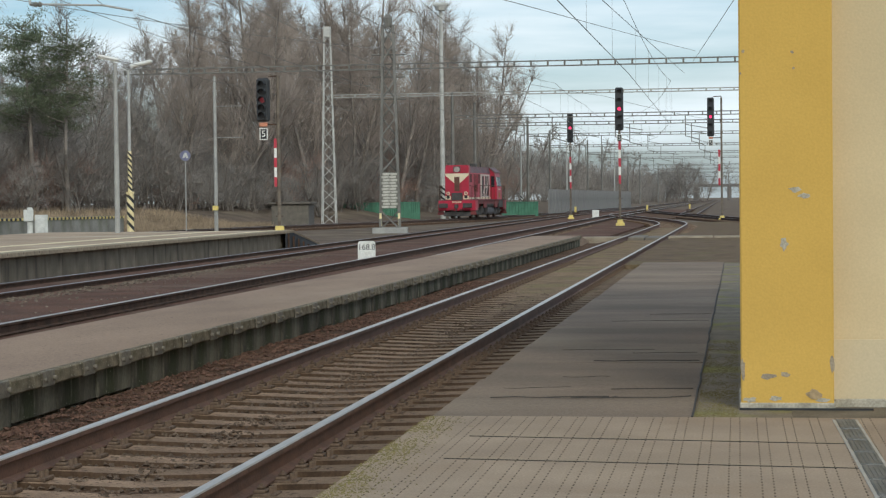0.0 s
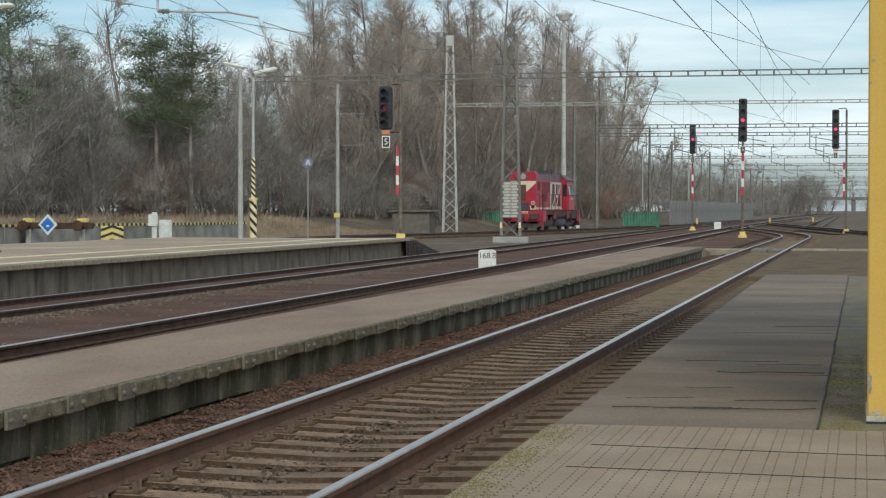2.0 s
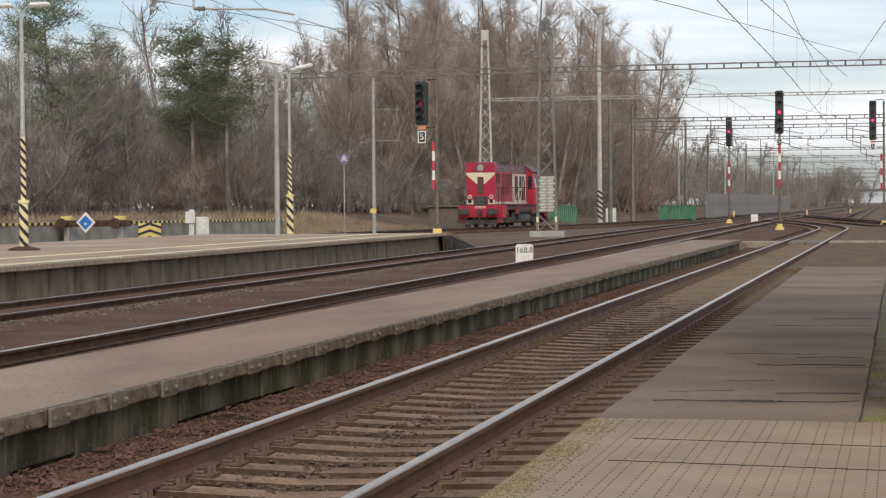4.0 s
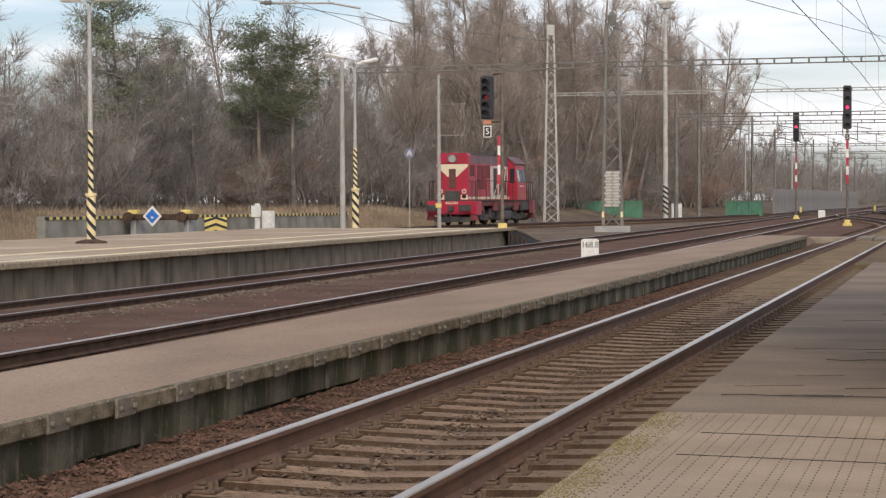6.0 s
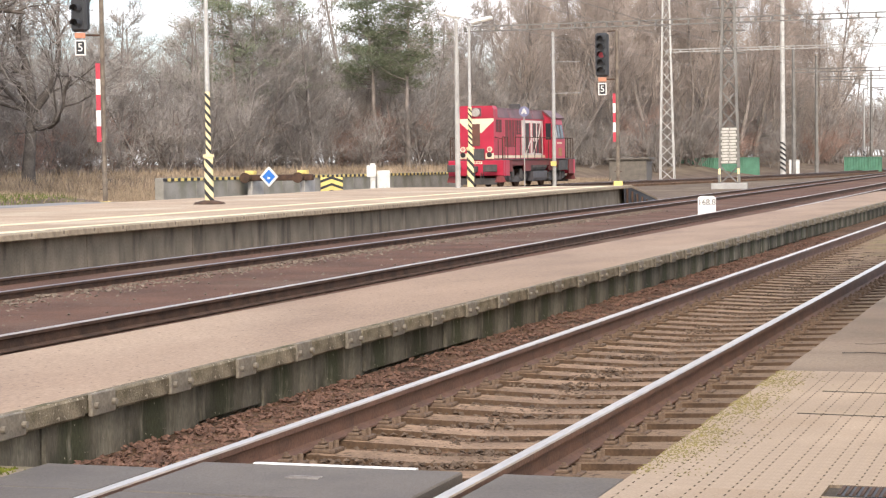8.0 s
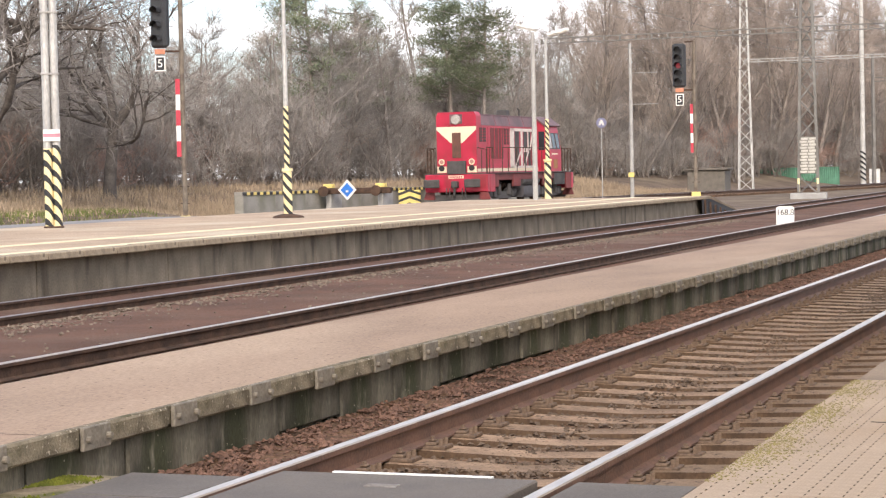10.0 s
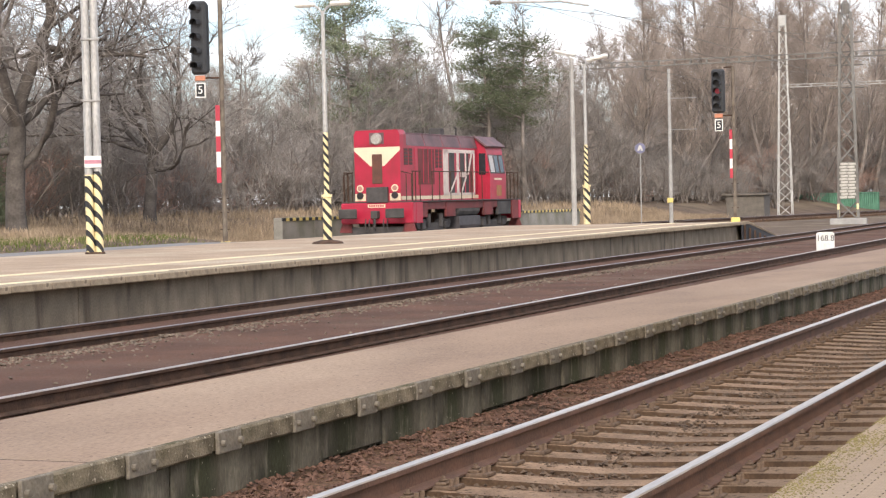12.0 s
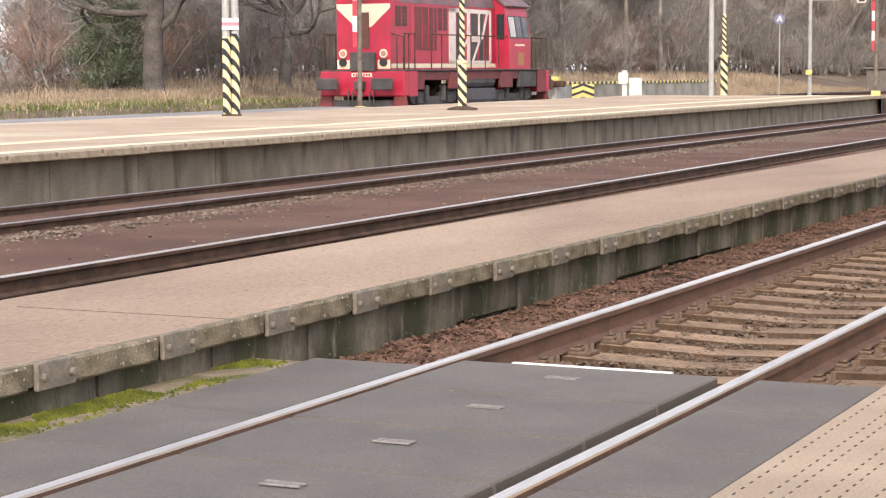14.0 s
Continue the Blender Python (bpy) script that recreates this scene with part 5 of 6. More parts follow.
    part("headlight", Soup().tube([(0, 0.1, 3.86), (0, 0.02, 3.86)], [0.23, 0.2], 16), mat("lamp_glass", (0.45, 0.42, 0.38), (0.35, 0.33, 0.3), 0.2, 3, 20, 0), hood, "round headlight")
    for k in range(4):
        y0 = 0.8 + k * 1.95
        for x in (-1, 1):
            part("roof_panel", Soup().add([(x * 0.965, y0, 3.6), (x * 0.82, y0, 4.07), (x * 0.82, y0 + 1.88, 4.07), (x * 0.965, y0 + 1.88, 3.6), (x * 0.93, y0, 3.6), (x * 0.78, y0, 4.03), (x * 0.78, y0 + 1.88, 4.03), (x * 0.93, y0 + 1.88, 3.6)], [(0, 1, 2, 3), (4, 7, 6, 5), (0, 4, 5, 1), (2, 6, 7, 3), (1, 5, 6, 2), (0, 3, 7, 4)]), LOCO_ROOF, hood, "faded dark red roof panel")
        part("roof_top", Soup().box(-0.84, 0.84, y0, y0 + 1.9, 4.05, 4.11, 0, 0.01), LOCO_ROOF, hood)
    part("exhaust", Soup().box(-0.25, 0.25, 6.1, 6.6, 4.1, 4.42, 0, 0.04), LOCO_DARK, hood)
    part("horn", Soup().tube([(0.3, 7.8, 4.1), (0.3, 7.8, 4.45), (0.3, 7.6, 4.5)], 0.04, 6), LOCO_DARK, hood)
    # chevron and front fittings
    part("chevron", Soup().prism([(-0.95, 3.55), (0.95, 3.55), (0.95, 3.42), (0.28, 2.82), (-0.28, 2.82), (-0.95, 3.42)], "y", 0.138, 0.1485), LOCO_CREAM, hood, "cream painted chevron")
    part("nose_door", Soup().box(-0.21, 0.21, 0.118, 0.14, 2.15, 3.28, 0, 0.01), mat("nose_door_brown", (0.15, 0.06, 0.04), (0.1, 0.045, 0.032), 0.7, 2, 30, 0.1), hood, "dull brown nose door")
    part("step_plate", Soup().box(-0.42, 0.46, -0.02, 0.13, 1.42, 2.02, 0, 0.02), LOCO_DARK, hood, "black tread plate")
    for x in (-0.72, 0.72):
        part("lamp_panel", Soup().box(x - 0.22, x + 0.22, 0.135, 0.1485, 1.5, 1.78), LOCO_CREAM, hood)
        part("lamp", Soup().tube([(x, 0.15, 1.7), (x, 0.07, 1.7)], 0.13, 14), LENS_OFF, hood, "dark round marker lamp")
        part("lamp_rim", Soup().tube([(x, 0.146, 1.98), (x, 0.1, 1.98)], 0.14, 14), LOCO_CREAM, hood)
        part("lamp", Soup().tube([(x, 0.11, 1.98), (x, 0.09, 1.98)], 0.095, 14), mat("lamp_pink", (0.5, 0.25, 0.2)), hood)
    for x in (-1, 1):
        xs = x * 0.95
        def sheet(name, y0, y1, z0, z1, material, label="", out=0.02):
            a, b = sorted((xs, xs + x * out))
            return part(name, Soup().box(a, b, y0, y1, z0, z1, 0, 0.004), material, hood, label)
        sheet("stripe", 0.2, cab0, 1.52, 1.66, LOCO_CREAM, "cream waist stripe", 0.006)
        for y0, y1, z0, z1 in ((0.5, 0.9, 2.85, 3.5), (1.0, 1.35, 2.85, 3.5), (3.75, 4.05, 2.75, 3.5), (4.15, 4.45, 2.75, 3.5)):
            g = sheet("grille", y0, y1, z0, z1, LOCO_BROWN, "dark louvred grille", 0.012)
            for j in range(5):
                zz = z0 + (j + 0.5) * (z1 - z0) / 5
                a, b = sorted((xs + x * 0.012, xs + x * 0.03))
                part("louvre", Soup().box(a, b, y0 + 0.03, y1 - 0.03, zz - 0.02, zz + 0.02), LOCO_DARK, g)
        sheet("door", 1.6, 2.9, 1.72, 3.52, LOCO_RED, "red hood door", 0.015)
        sheet("vent_panel", 1.9, 3.6, 2.1, 3.5, LOCO_BROWN, "dirty dark red ribbed panel", 0.025)
        for y in (2.4, 2.9, 3.3):
            sheet("rib", y, y + 0.05, 2.15, 3.5, LOCO_RED, "", 0.04)
        # pale painted frame with slanting bars over dark grilles
        for y0, y1 in ((5.25, 5.85), (6.5, 7.0), (7.15, 7.5), (7.6, 7.95)):
            sheet("grille", y0, y1, 1.75, 3.4, LOCO_DARK if y0 < 7.5 else LOCO_BROWN, "tall dark radiator grille", 0.012)
        for y0, y1, z0, z1 in ((4.6, 8.2, 3.38, 3.52), (4.6, 8.2, 1.66, 1.76), (4.6, 5.15, 1.66, 3.52), (8.05, 8.2, 1.66, 3.52), (6.1, 6.35, 1.7, 3.4), (7.08, 7.2, 2.4, 3.4), (6.5, 7.1, 2.4, 2.6)):
            sheet("pale_bar", y0, y1, z0, z1, PALE_BAR, "pale painted bar", 0.02)
        for y0, z0, y1, z1 in ((5.2, 1.75, 6.3, 2.7), (6.5, 1.75, 7.1, 2.45), (7.3, 2.5, 7.75, 3.4)):
            a, b = sorted((xs + x * 0.012, xs + x * 0.024))
            part("pale_bar", Soup().prism([(y0, z0), (y0 + 0.16, z0), (y1 + 0.16, z1), (y1, z1)], "x", a, b), PALE_BAR, hood, "slanting pale painted bar")
    # cab
    cab = part("cab", Soup().prism([(-1.48, 1.47), (1.48, 1.47), (1.48, 2.5), (1.29, 3.65), (0.85, 4.08), (-0.85, 4.08), (-1.29, 3.65), (-1.48, 2.5)], "y", cab0, cab1), LOCO_RED, L, "red driver's cab")
    part("cab_roof", Soup().add([(sx * w, y, z) for y in (cab0 - 0.12, cab1 + 0.15) for sx, w, z in ((-1, 1.42, 3.7), (-1, 0.88, 4.12), (1, 0.88, 4.12), (1, 1.42, 3.7), (1, 1.38, 3.64), (1, 0.86, 4.05), (-1, 0.86, 4.05), (-1, 1.38, 3.64))], [(0, 1, 9, 8), (1, 2, 10, 9), (2, 3, 11, 10), (3, 4, 12, 11), (4, 5, 13, 12), (5, 6, 14, 13), (6, 7, 15, 14), (7, 0, 8, 15), (0, 7, 6, 1), (1, 6, 5, 2), (2, 5, 4, 3), (8, 9, 14, 15), (9, 10, 13, 14), (10, 11, 12, 13)]), LOCO_ROOF, cab)
    for x in (-1, 1):
        a, b = sorted((x * 1.0, x * 1.3))
        lean = pose(x * 1.48, 0, 2.5, 0, -x * 9.4, 0) @ pose(-x * 1.48, 0, -2.5)
        part("cab_window", Soup().box(a, b, cab0 - 0.012, cab0 + 0.01, 2.5, 3.4, 0, 0.004), GLASS, cab, "dark front cab window")
        part("cab_door", Soup().box(a - 0.02, b + 0.02, cab0 - 0.008, cab0 + 0.01, 1.55, 2.4, 0, 0.003), LOCO_RED, cab)
        for y0, y1 in ((cab0 + 0.15, cab0 + 0.68), (cab0 + 0.78, cab0 + 1.25), (cab0 + 1.38, cab0 + 1.85)):
            c0, c1 = sorted((x * 1.478, x * 1.492))
            w = part("cab_window", Soup().box(c0, c1, y0, y1, 2.55, 3.32), GLASS if y0 > 9 else mat("pale_pane", (0.5, 0.45, 0.42), (0.4, 0.36, 0.33), 0.25, 2, 20, 0), cab, "side cab window", at=lean)
            f = Soup()
            e0, e1 = sorted((x * 1.479, x * 1.5))
            for q0, q1, r0, r1 in ((y0 - 0.03, y1 + 0.03, 2.6, 2.55), (y0 - 0.03, y1 + 0.03, 3.32, 3.35), (y0 - 0.03, y0, 2.6, 3.35), (y1, y1 + 0.03, 2.6, 3.35)):
                f.box(e0, e1, q0, q1, r0, r1)
            part("window_frame", f, LOCO_DARK, w)
        c0, c1 = sorted((x * 1.478, x * 1.488))
        part("cab_plate", Soup().box(c0, c1, cab0 + 0.55, cab0 + 1.45, 2.28, 2.35), LOCO_CREAM, cab)
        part("cab_panel", Soup().box(c0, c1, cab0 + 0.8, cab0 + 1.4, 1.6, 2.05), mat("ochre_panel", (0.4, 0.2, 0.09)), cab, "ochre panel")
    # railings
    for x in (-1, 1):
        r = Soup().tube([(x * 1.42, 0.15, 2.6), (x * 1.42, 1.0, 2.6)], 0.022, 6).tube([(x * 1.42, 2.2, 2.6), (x * 1.42, cab0, 2.6)], 0.022, 6)
        part("handrail", r, DARK_RUST, L)
        for y in (0.2, 0.5, 0.95, 2.2, 3.0, 4.2, 5.4, 6.6, 7.8):
            part("stanchion", Soup().tube([(x * 1.42, y, 1.45), (x * 1.42, y, 2.61)], 0.022, 6), DARK_RUST, L)
        rr = Soup().tube([(x * 1.42, cab1 + 0.3, 2.6), (x * 1.42, 12.3, 2.6), (x * 0.5, 12.35, 2.6)], 0.024, 6)
        part("handrail", rr, DARK_RUST, L)
        for y in (cab1 + 0.3, 11.3, 11.8, 12.3):
            part("stanchion", Soup().tube([(x * 1.42, y, 1.45), (x * 1.42, y, 2.61)], 0.024, 6), DARK_RUST, L)
        fr = Soup().tube([(x * 1.42, 0.12, 1.45), (x * 1.42, 0.12, 2.5), (x * 1.0, 0.1, 2.6)], 0.024, 6).tube([(x * 1.2, 0.1, 1.45), (x * 1.2, 0.1, 2.5)], 0.02, 6)
        part("handrail", fr, DARK_RUST, L)
    short = part("short_hood", Soup().box(-0.9, 0.9, cab1, 11.5, 1.47, 2.5, 0, 0.05), LOCO_BROWN, L)
    return L


loco = build_loco()


# ---- the wood ----
def limb(v, f, p, d, length, r0, r1, segs, sides, rnd, wander, up=0.0):
    """A tapered, wandering branch. Returns its points and directions."""
    pts = [(p.copy(), d.copy(), r0)]
    for k in range(segs):
        d = (d + Vector((rnd.gauss(0, wander), rnd.gauss(0, wander), rnd.gauss(0, wander) + up))).normalized()
        p = p + d * (length / segs)
        pts.append((p.copy(), d.copy(), r0 + (r1 - r0) * (k + 1) / segs))
    ring = []
    for q, e, r in pts:
        u = e.orthogonal().normalized()
        w = e.cross(u)
        ring.append(len(v))
        for s in range(sides):
            a = 2 * math.pi * s / sides
            v.append(q + (u * math.cos(a) + w * math.sin(a)) * r)
    for k in range(segs):
        for s in range(sides):
            t = (s + 1) % sides
            f.append((ring[k] + s, ring[k] + t, ring[k + 1] + t, ring[k + 1] + s))
    return pts


def spike(v, f, p, d, length, r):
    """A twig that runs out to a point."""
    u = d.orthogonal().normalized()
    w = d.cross(u)
    o = len(v)
    v.extend([p + u * r, p + (w * 0.87 - u * 0.5) * r, p - (w * 0.87 + u * 0.5) * r, p + d * length])
    f.extend([(o, o + 1, o + 3), (o + 1, o + 2, o + 3), (o + 2, o, o + 3)])


def bare_tree(seed, height, rise, first, limbs, subs, twigs, trunk_r, spread, wander=0.12, thin=0.011, fork=1, heavy=0.42, bark=None):
    """Trunk mesh and crown mesh of a leafless tree."""
    rnd = random.Random(seed)
    tv, tf, cv, cf = [], [], [], []
    stems = []
    for k in range(fork):
        lean = Vector((rnd.gauss(0, 0.1 * fork), rnd.gauss(0, 0.1 * fork), 1)).normalized()
        stems.append(limb(tv, tf, Vector((rnd.uniform(-0.2, 0.2) * (fork - 1), rnd.uniform(-0.2, 0.2) * (fork - 1), -0.4)), lean, height * rnd.uniform(0.85, 1.0), trunk_r, 0.03, 9 if fork < 3 else 5, 7 if fork < 3 else 4, rnd, 0.05, 0.04))

    def along_stem(st, u):
        k = min(len(st) - 2, int(u * (len(st) - 1)))
        w = u * (len(st) - 1) - k
        return st[k][0].lerp(st[k + 1][0], w), st[k][1], st[k][2] * (1 - w) + st[k + 1][2] * w

    for st in stems:
        for k in range(limbs):
            u = first + (0.98 - first) * (k + rnd.random()) / limbs
            p, d, r = along_stem(st, u)
            a = rnd.uniform(0, 6.283)
            out = Vector((math.cos(a), math.sin(a), rise + rnd.gauss(0, 0.15))).normalized()
            ln = height * spread * (1.05 - u * 0.75) * rnd.uniform(0.7, 1.2)
            l1 = limb(tv, tf, p, out, ln, max(0.022 if fork < 3 else 0.012, r * heavy), 0.012, 4, 4 if fork < 3 else 3, rnd, wander, 0.06)
            for j in range(subs):
                q, e, rr = along_stem(l1, rnd.uniform(0.2, 1.0))
                a2 = Vector((rnd.gauss(0, 1), rnd.gauss(0, 1), rnd.gauss(0.25, 0.7))).normalized()
                dd = (e * 0.9 + a2 * 0.8).normalized()
                l2 = limb(cv, cf, q, dd, ln * rnd.uniform(0.3, 0.6), max(thin * 1.5, rr * 0.3), thin, 2, 3, rnd, wander * 1.3, 0.06)
                for i in range(twigs):
                    q2, e2, _ = along_stem(l2, rnd.uniform(0.15, 1.0))
                    a3 = Vector((rnd.gauss(0, 1), rnd.gauss(0, 1), rnd.gauss(0.3, 0.7))).normalized()
                    spike(cv, cf, q2, (e2 * 0.8 + a3 * 0.8).normalized(), rnd.uniform(0.6, 1.7), thin * 1.1)
    return mesh_from("trunk", tv, tf, bark or BARK, smooth=True), cv, cf


TREES = {}


def tree_kind(key, twig, label, **k):
    trunk, cv, cf = bare_tree(**k)
    crown = mesh_from("crown", cv, cf, twig)
    TREES[key] = (trunk, crown, label)


tree_kind("tall_a", TWIG, "tall leafless tree with upright brown twigs", seed=1, height=19, rise=1.3, first=0.12, limbs=24, subs=10, twigs=9, trunk_r=0.2, spread=0.25, thin=0.009)
tree_kind("tall_b", TWIG, "tall leafless tree with upright brown twigs", seed=2, height=17, rise=1.6, first=0.08, limbs=16, subs=9, twigs=9, trunk_r=0.13, spread=0.25, fork=2, thin=0.009)
tree_kind("mid_a", TWIG_GREY, "leafless grey-brown broadleaf tree", seed=3, height=12, rise=0.7, first=0.15, limbs=20, subs=10, twigs=9, trunk_r=0.16, spread=0.34, wander=0.16, thin=0.009)
tree_kind("mid_b", TWIG_GREY, "leafless grey-brown broadleaf tree", seed=4, height=10, rise=0.8, first=0.1, limbs=12, subs=10, twigs=9, trunk_r=0.1, thin=0.009, spread=0.34, wander=0.18, fork=2)
tree_kind("shrub_a", TWIG_RED, "dense leafless reddish brown shrub", seed=6, height=3.6, rise=0.8, first=0.02, limbs=6, subs=5, twigs=5, trunk_r=0.04, spread=0.4, wander=0.2, fork=5, thin=0.009)
tree_kind("shrub_b", TWIG_GREY, "dense leafless grey-brown shrub", seed=7, height=4.6, rise=0.8, first=0.02, limbs=6, subs=5, twigs=5, trunk_r=0.05, spread=0.36, wander=0.2, fork=5, thin=0.009)
tree_kind("far", TWIG_GREY, "distant leafless tree beside the line", seed=8, height=14, rise=0.9, first=0.1, limbs=14, subs=7, twigs=3, trunk_r=0.25, spread=0.34, wander=0.16, thin=0.03)


tree_kind("back", TWIG_GREY, "leafless tree deep in the wood", seed=9, height=14, rise=0.9, first=0.05, limbs=18, subs=8, twigs=4, trunk_r=0.18, spread=0.3, wander=0.16, thin=0.016)


def pine_kind(key, seed, height, bare, width):
    rnd = random.Random(seed)
    tv, tf, nv, nf = [], [], [], []
    st = limb(tv, tf, Vector((0, 0, -0.4)), Vector((0, 0, 1)), height, 0.2, 0.03, 9, 7, rnd, 0.04, 0.03)
    for k in range(46):
        u = bare + (1 - bare) * k / 46
        q = min(len(st) - 2, int(u * (len(st) - 1)))
        p = st[q][0].lerp(st[q + 1][0], u * (len(st) - 1) - q)
        a = rnd.uniform(0, 6.283)
        ln = width * (1.15 - u) ** 0.6 * rnd.uniform(0.6, 1.2)
        b = limb(tv, tf, p, Vector((math.cos(a), math.sin(a), rnd.uniform(-0.05, 0.35))).normalized(), ln, 0.05, 0.015, 4, 4, rnd, 0.12, 0.06)
        for j in range(9):
            w = rnd.uniform(0.3, 1.0) * (len(b) - 1.001)
            c0 = b[int(w)][0].lerp(b[int(w) + 1][0], w - int(w)) + Vector((rnd.gauss(0, 0.4), rnd.gauss(0, 0.4), rnd.gauss(0.1, 0.12)))
            for i in range(28):
                c = c0 + Vector((rnd.gauss(0, 0.3), rnd.gauss(0, 0.3), rnd.gauss(0, 0.13)))
                d = Vector((rnd.gauss(0, 1), rnd.gauss(0, 1), rnd.gauss(0.4, 0.7))).normalized()
                s = d.orthogonal().normalized() * rnd.uniform(0.015, 0.035)
                o = len(nv)
                e = c + d * rnd.uniform(0.14, 0.32)
                nv.extend([c - s, c + s, e])
                nf.append((o, o + 1, o + 2))
    TREES[key] = (mesh_from("trunk", tv, tf, BARK, smooth=True), mesh_from("crown", nv, nf, NEEDLES), "dark green pine with a ragged needle crown")


pine_kind("pine_a", 21, 12.0, 0.3, 4.4)
pine_kind("pine_b", 22, 12.0, 0.45, 3.9)
pine_kind("pine_low", 23, 5.0, 0.02, 1.6)


def plant(key, x, y, scale, turn, name=None, group="wood behind the yard"):
    trunk, crown, label = TREES[key]
    t = new(name or ("shrub" if "shrub" in key else "pine_tree" if "pine" in key else "tree"), trunk)
    tagged(t, label, "shrub" if "shrub" in key else "tree", group)
    t.matrix_basis = pose(x, y, ground_z(x, y), 0, 0, turn) @ Matrix.Scale(scale, 4)
    part("crown", crown, None, t, "leafless twigs" if "pine" not in key else "green needles")
    return t


def at(az, d):
    return -d * math.sin(radians(az)), d * math.cos(radians(az))


def old_oak(seed):
    """A short thick trunk that forks into heavy crooked limbs, each of which forks again twice."""
    rnd = random.Random(seed)
    tv, tf, cv, cf = [], [], [], []
    limb(tv, tf, Vector((0, 0, -0.6)), Vector((0, 0, 1)), 1.3, 0.44, 0.33, 2, 10, rnd, 0.02)
    base = limb(tv, tf, Vector((0, 0, 0.6)), Vector((0.03, 0, 1)), 3.0, 0.33, 0.27, 4, 10, rnd, 0.05, 0.05)

    def grow(p, d, length, r, level):
        pts = limb(tv, tf, p, d, length, r, r * 0.45, 6, 7 if level < 1 else 5 if level < 2 else 4, rnd, 0.2, 0.05)
        kids = (6, 5, 0)[level]
        for k in range(kids):
            u = 2 + 4 * (k + rnd.random()) / kids
            i = min(5, int(u))
            q, e, rr = pts[i][0].lerp(pts[i + 1][0], u - i), pts[i][1], pts[i][2]
            side = Vector((rnd.gauss(0, 1), rnd.gauss(0, 1), rnd.gauss(0.25, 0.6))).normalized()
            grow(q, (e * 0.7 + side * 0.75).normalized(), length * rnd.uniform(0.4, 0.68), rr * rnd.uniform(0.42, 0.62), level + 1)
        for k in range((3, 5, 5)[level]):
            i = rnd.randrange(2, 7)
            q, e, rr = pts[i]
            side = Vector((rnd.gauss(0, 1), rnd.gauss(0, 1), rnd.gauss(0.2, 0.7))).normalized()
            tw = limb(cv, cf, q, (e * 0.6 + side * 0.8).normalized(), rnd.uniform(0.9, 2.0), 0.02, 0.009, 3, 3, rnd, 0.25, 0.04)
            for j in range(6):
                a, b, _ = tw[rnd.randrange(1, 4)]
                s2 = Vector((rnd.gauss(0, 1), rnd.gauss(0, 1), rnd.gauss(0.2, 0.7))).normalized()
                spike(cv, cf, a, (b * 0.6 + s2 * 0.8).normalized(), rnd.uniform(0.3, 0.9), 0.01)

    for k in range(7):
        a = k * 2.4 + rnd.uniform(-0.4, 0.4)
        q = base[-1 - (k % 3)][0] if k > 2 else base[-1][0]
        out = Vector((math.cos(a), math.sin(a), (1.9, 1.3, 1.0, 0.45, 0.25, 0.7, 0.35, 0.9)[k])).normalized()
        grow(q, out, rnd.uniform(5.2, 7.0), (0.25, 0.22, 0.2, 0.16, 0.14, 0.16, 0.13, 0.16)[k], 0)
    TREES["oak"] = (mesh_from("trunk", tv, tf, BARK_DARK, smooth=True), mesh_from("crown", cv, cf, mat("dark_twigs", (0.32, 0.288, 0.257), (0.21, 0.189, 0.17), 0.95, 0.4, 6, 0, pieces=0.3)), "old spreading leafless oak with heavy crooked limbs")


old_oak(14)


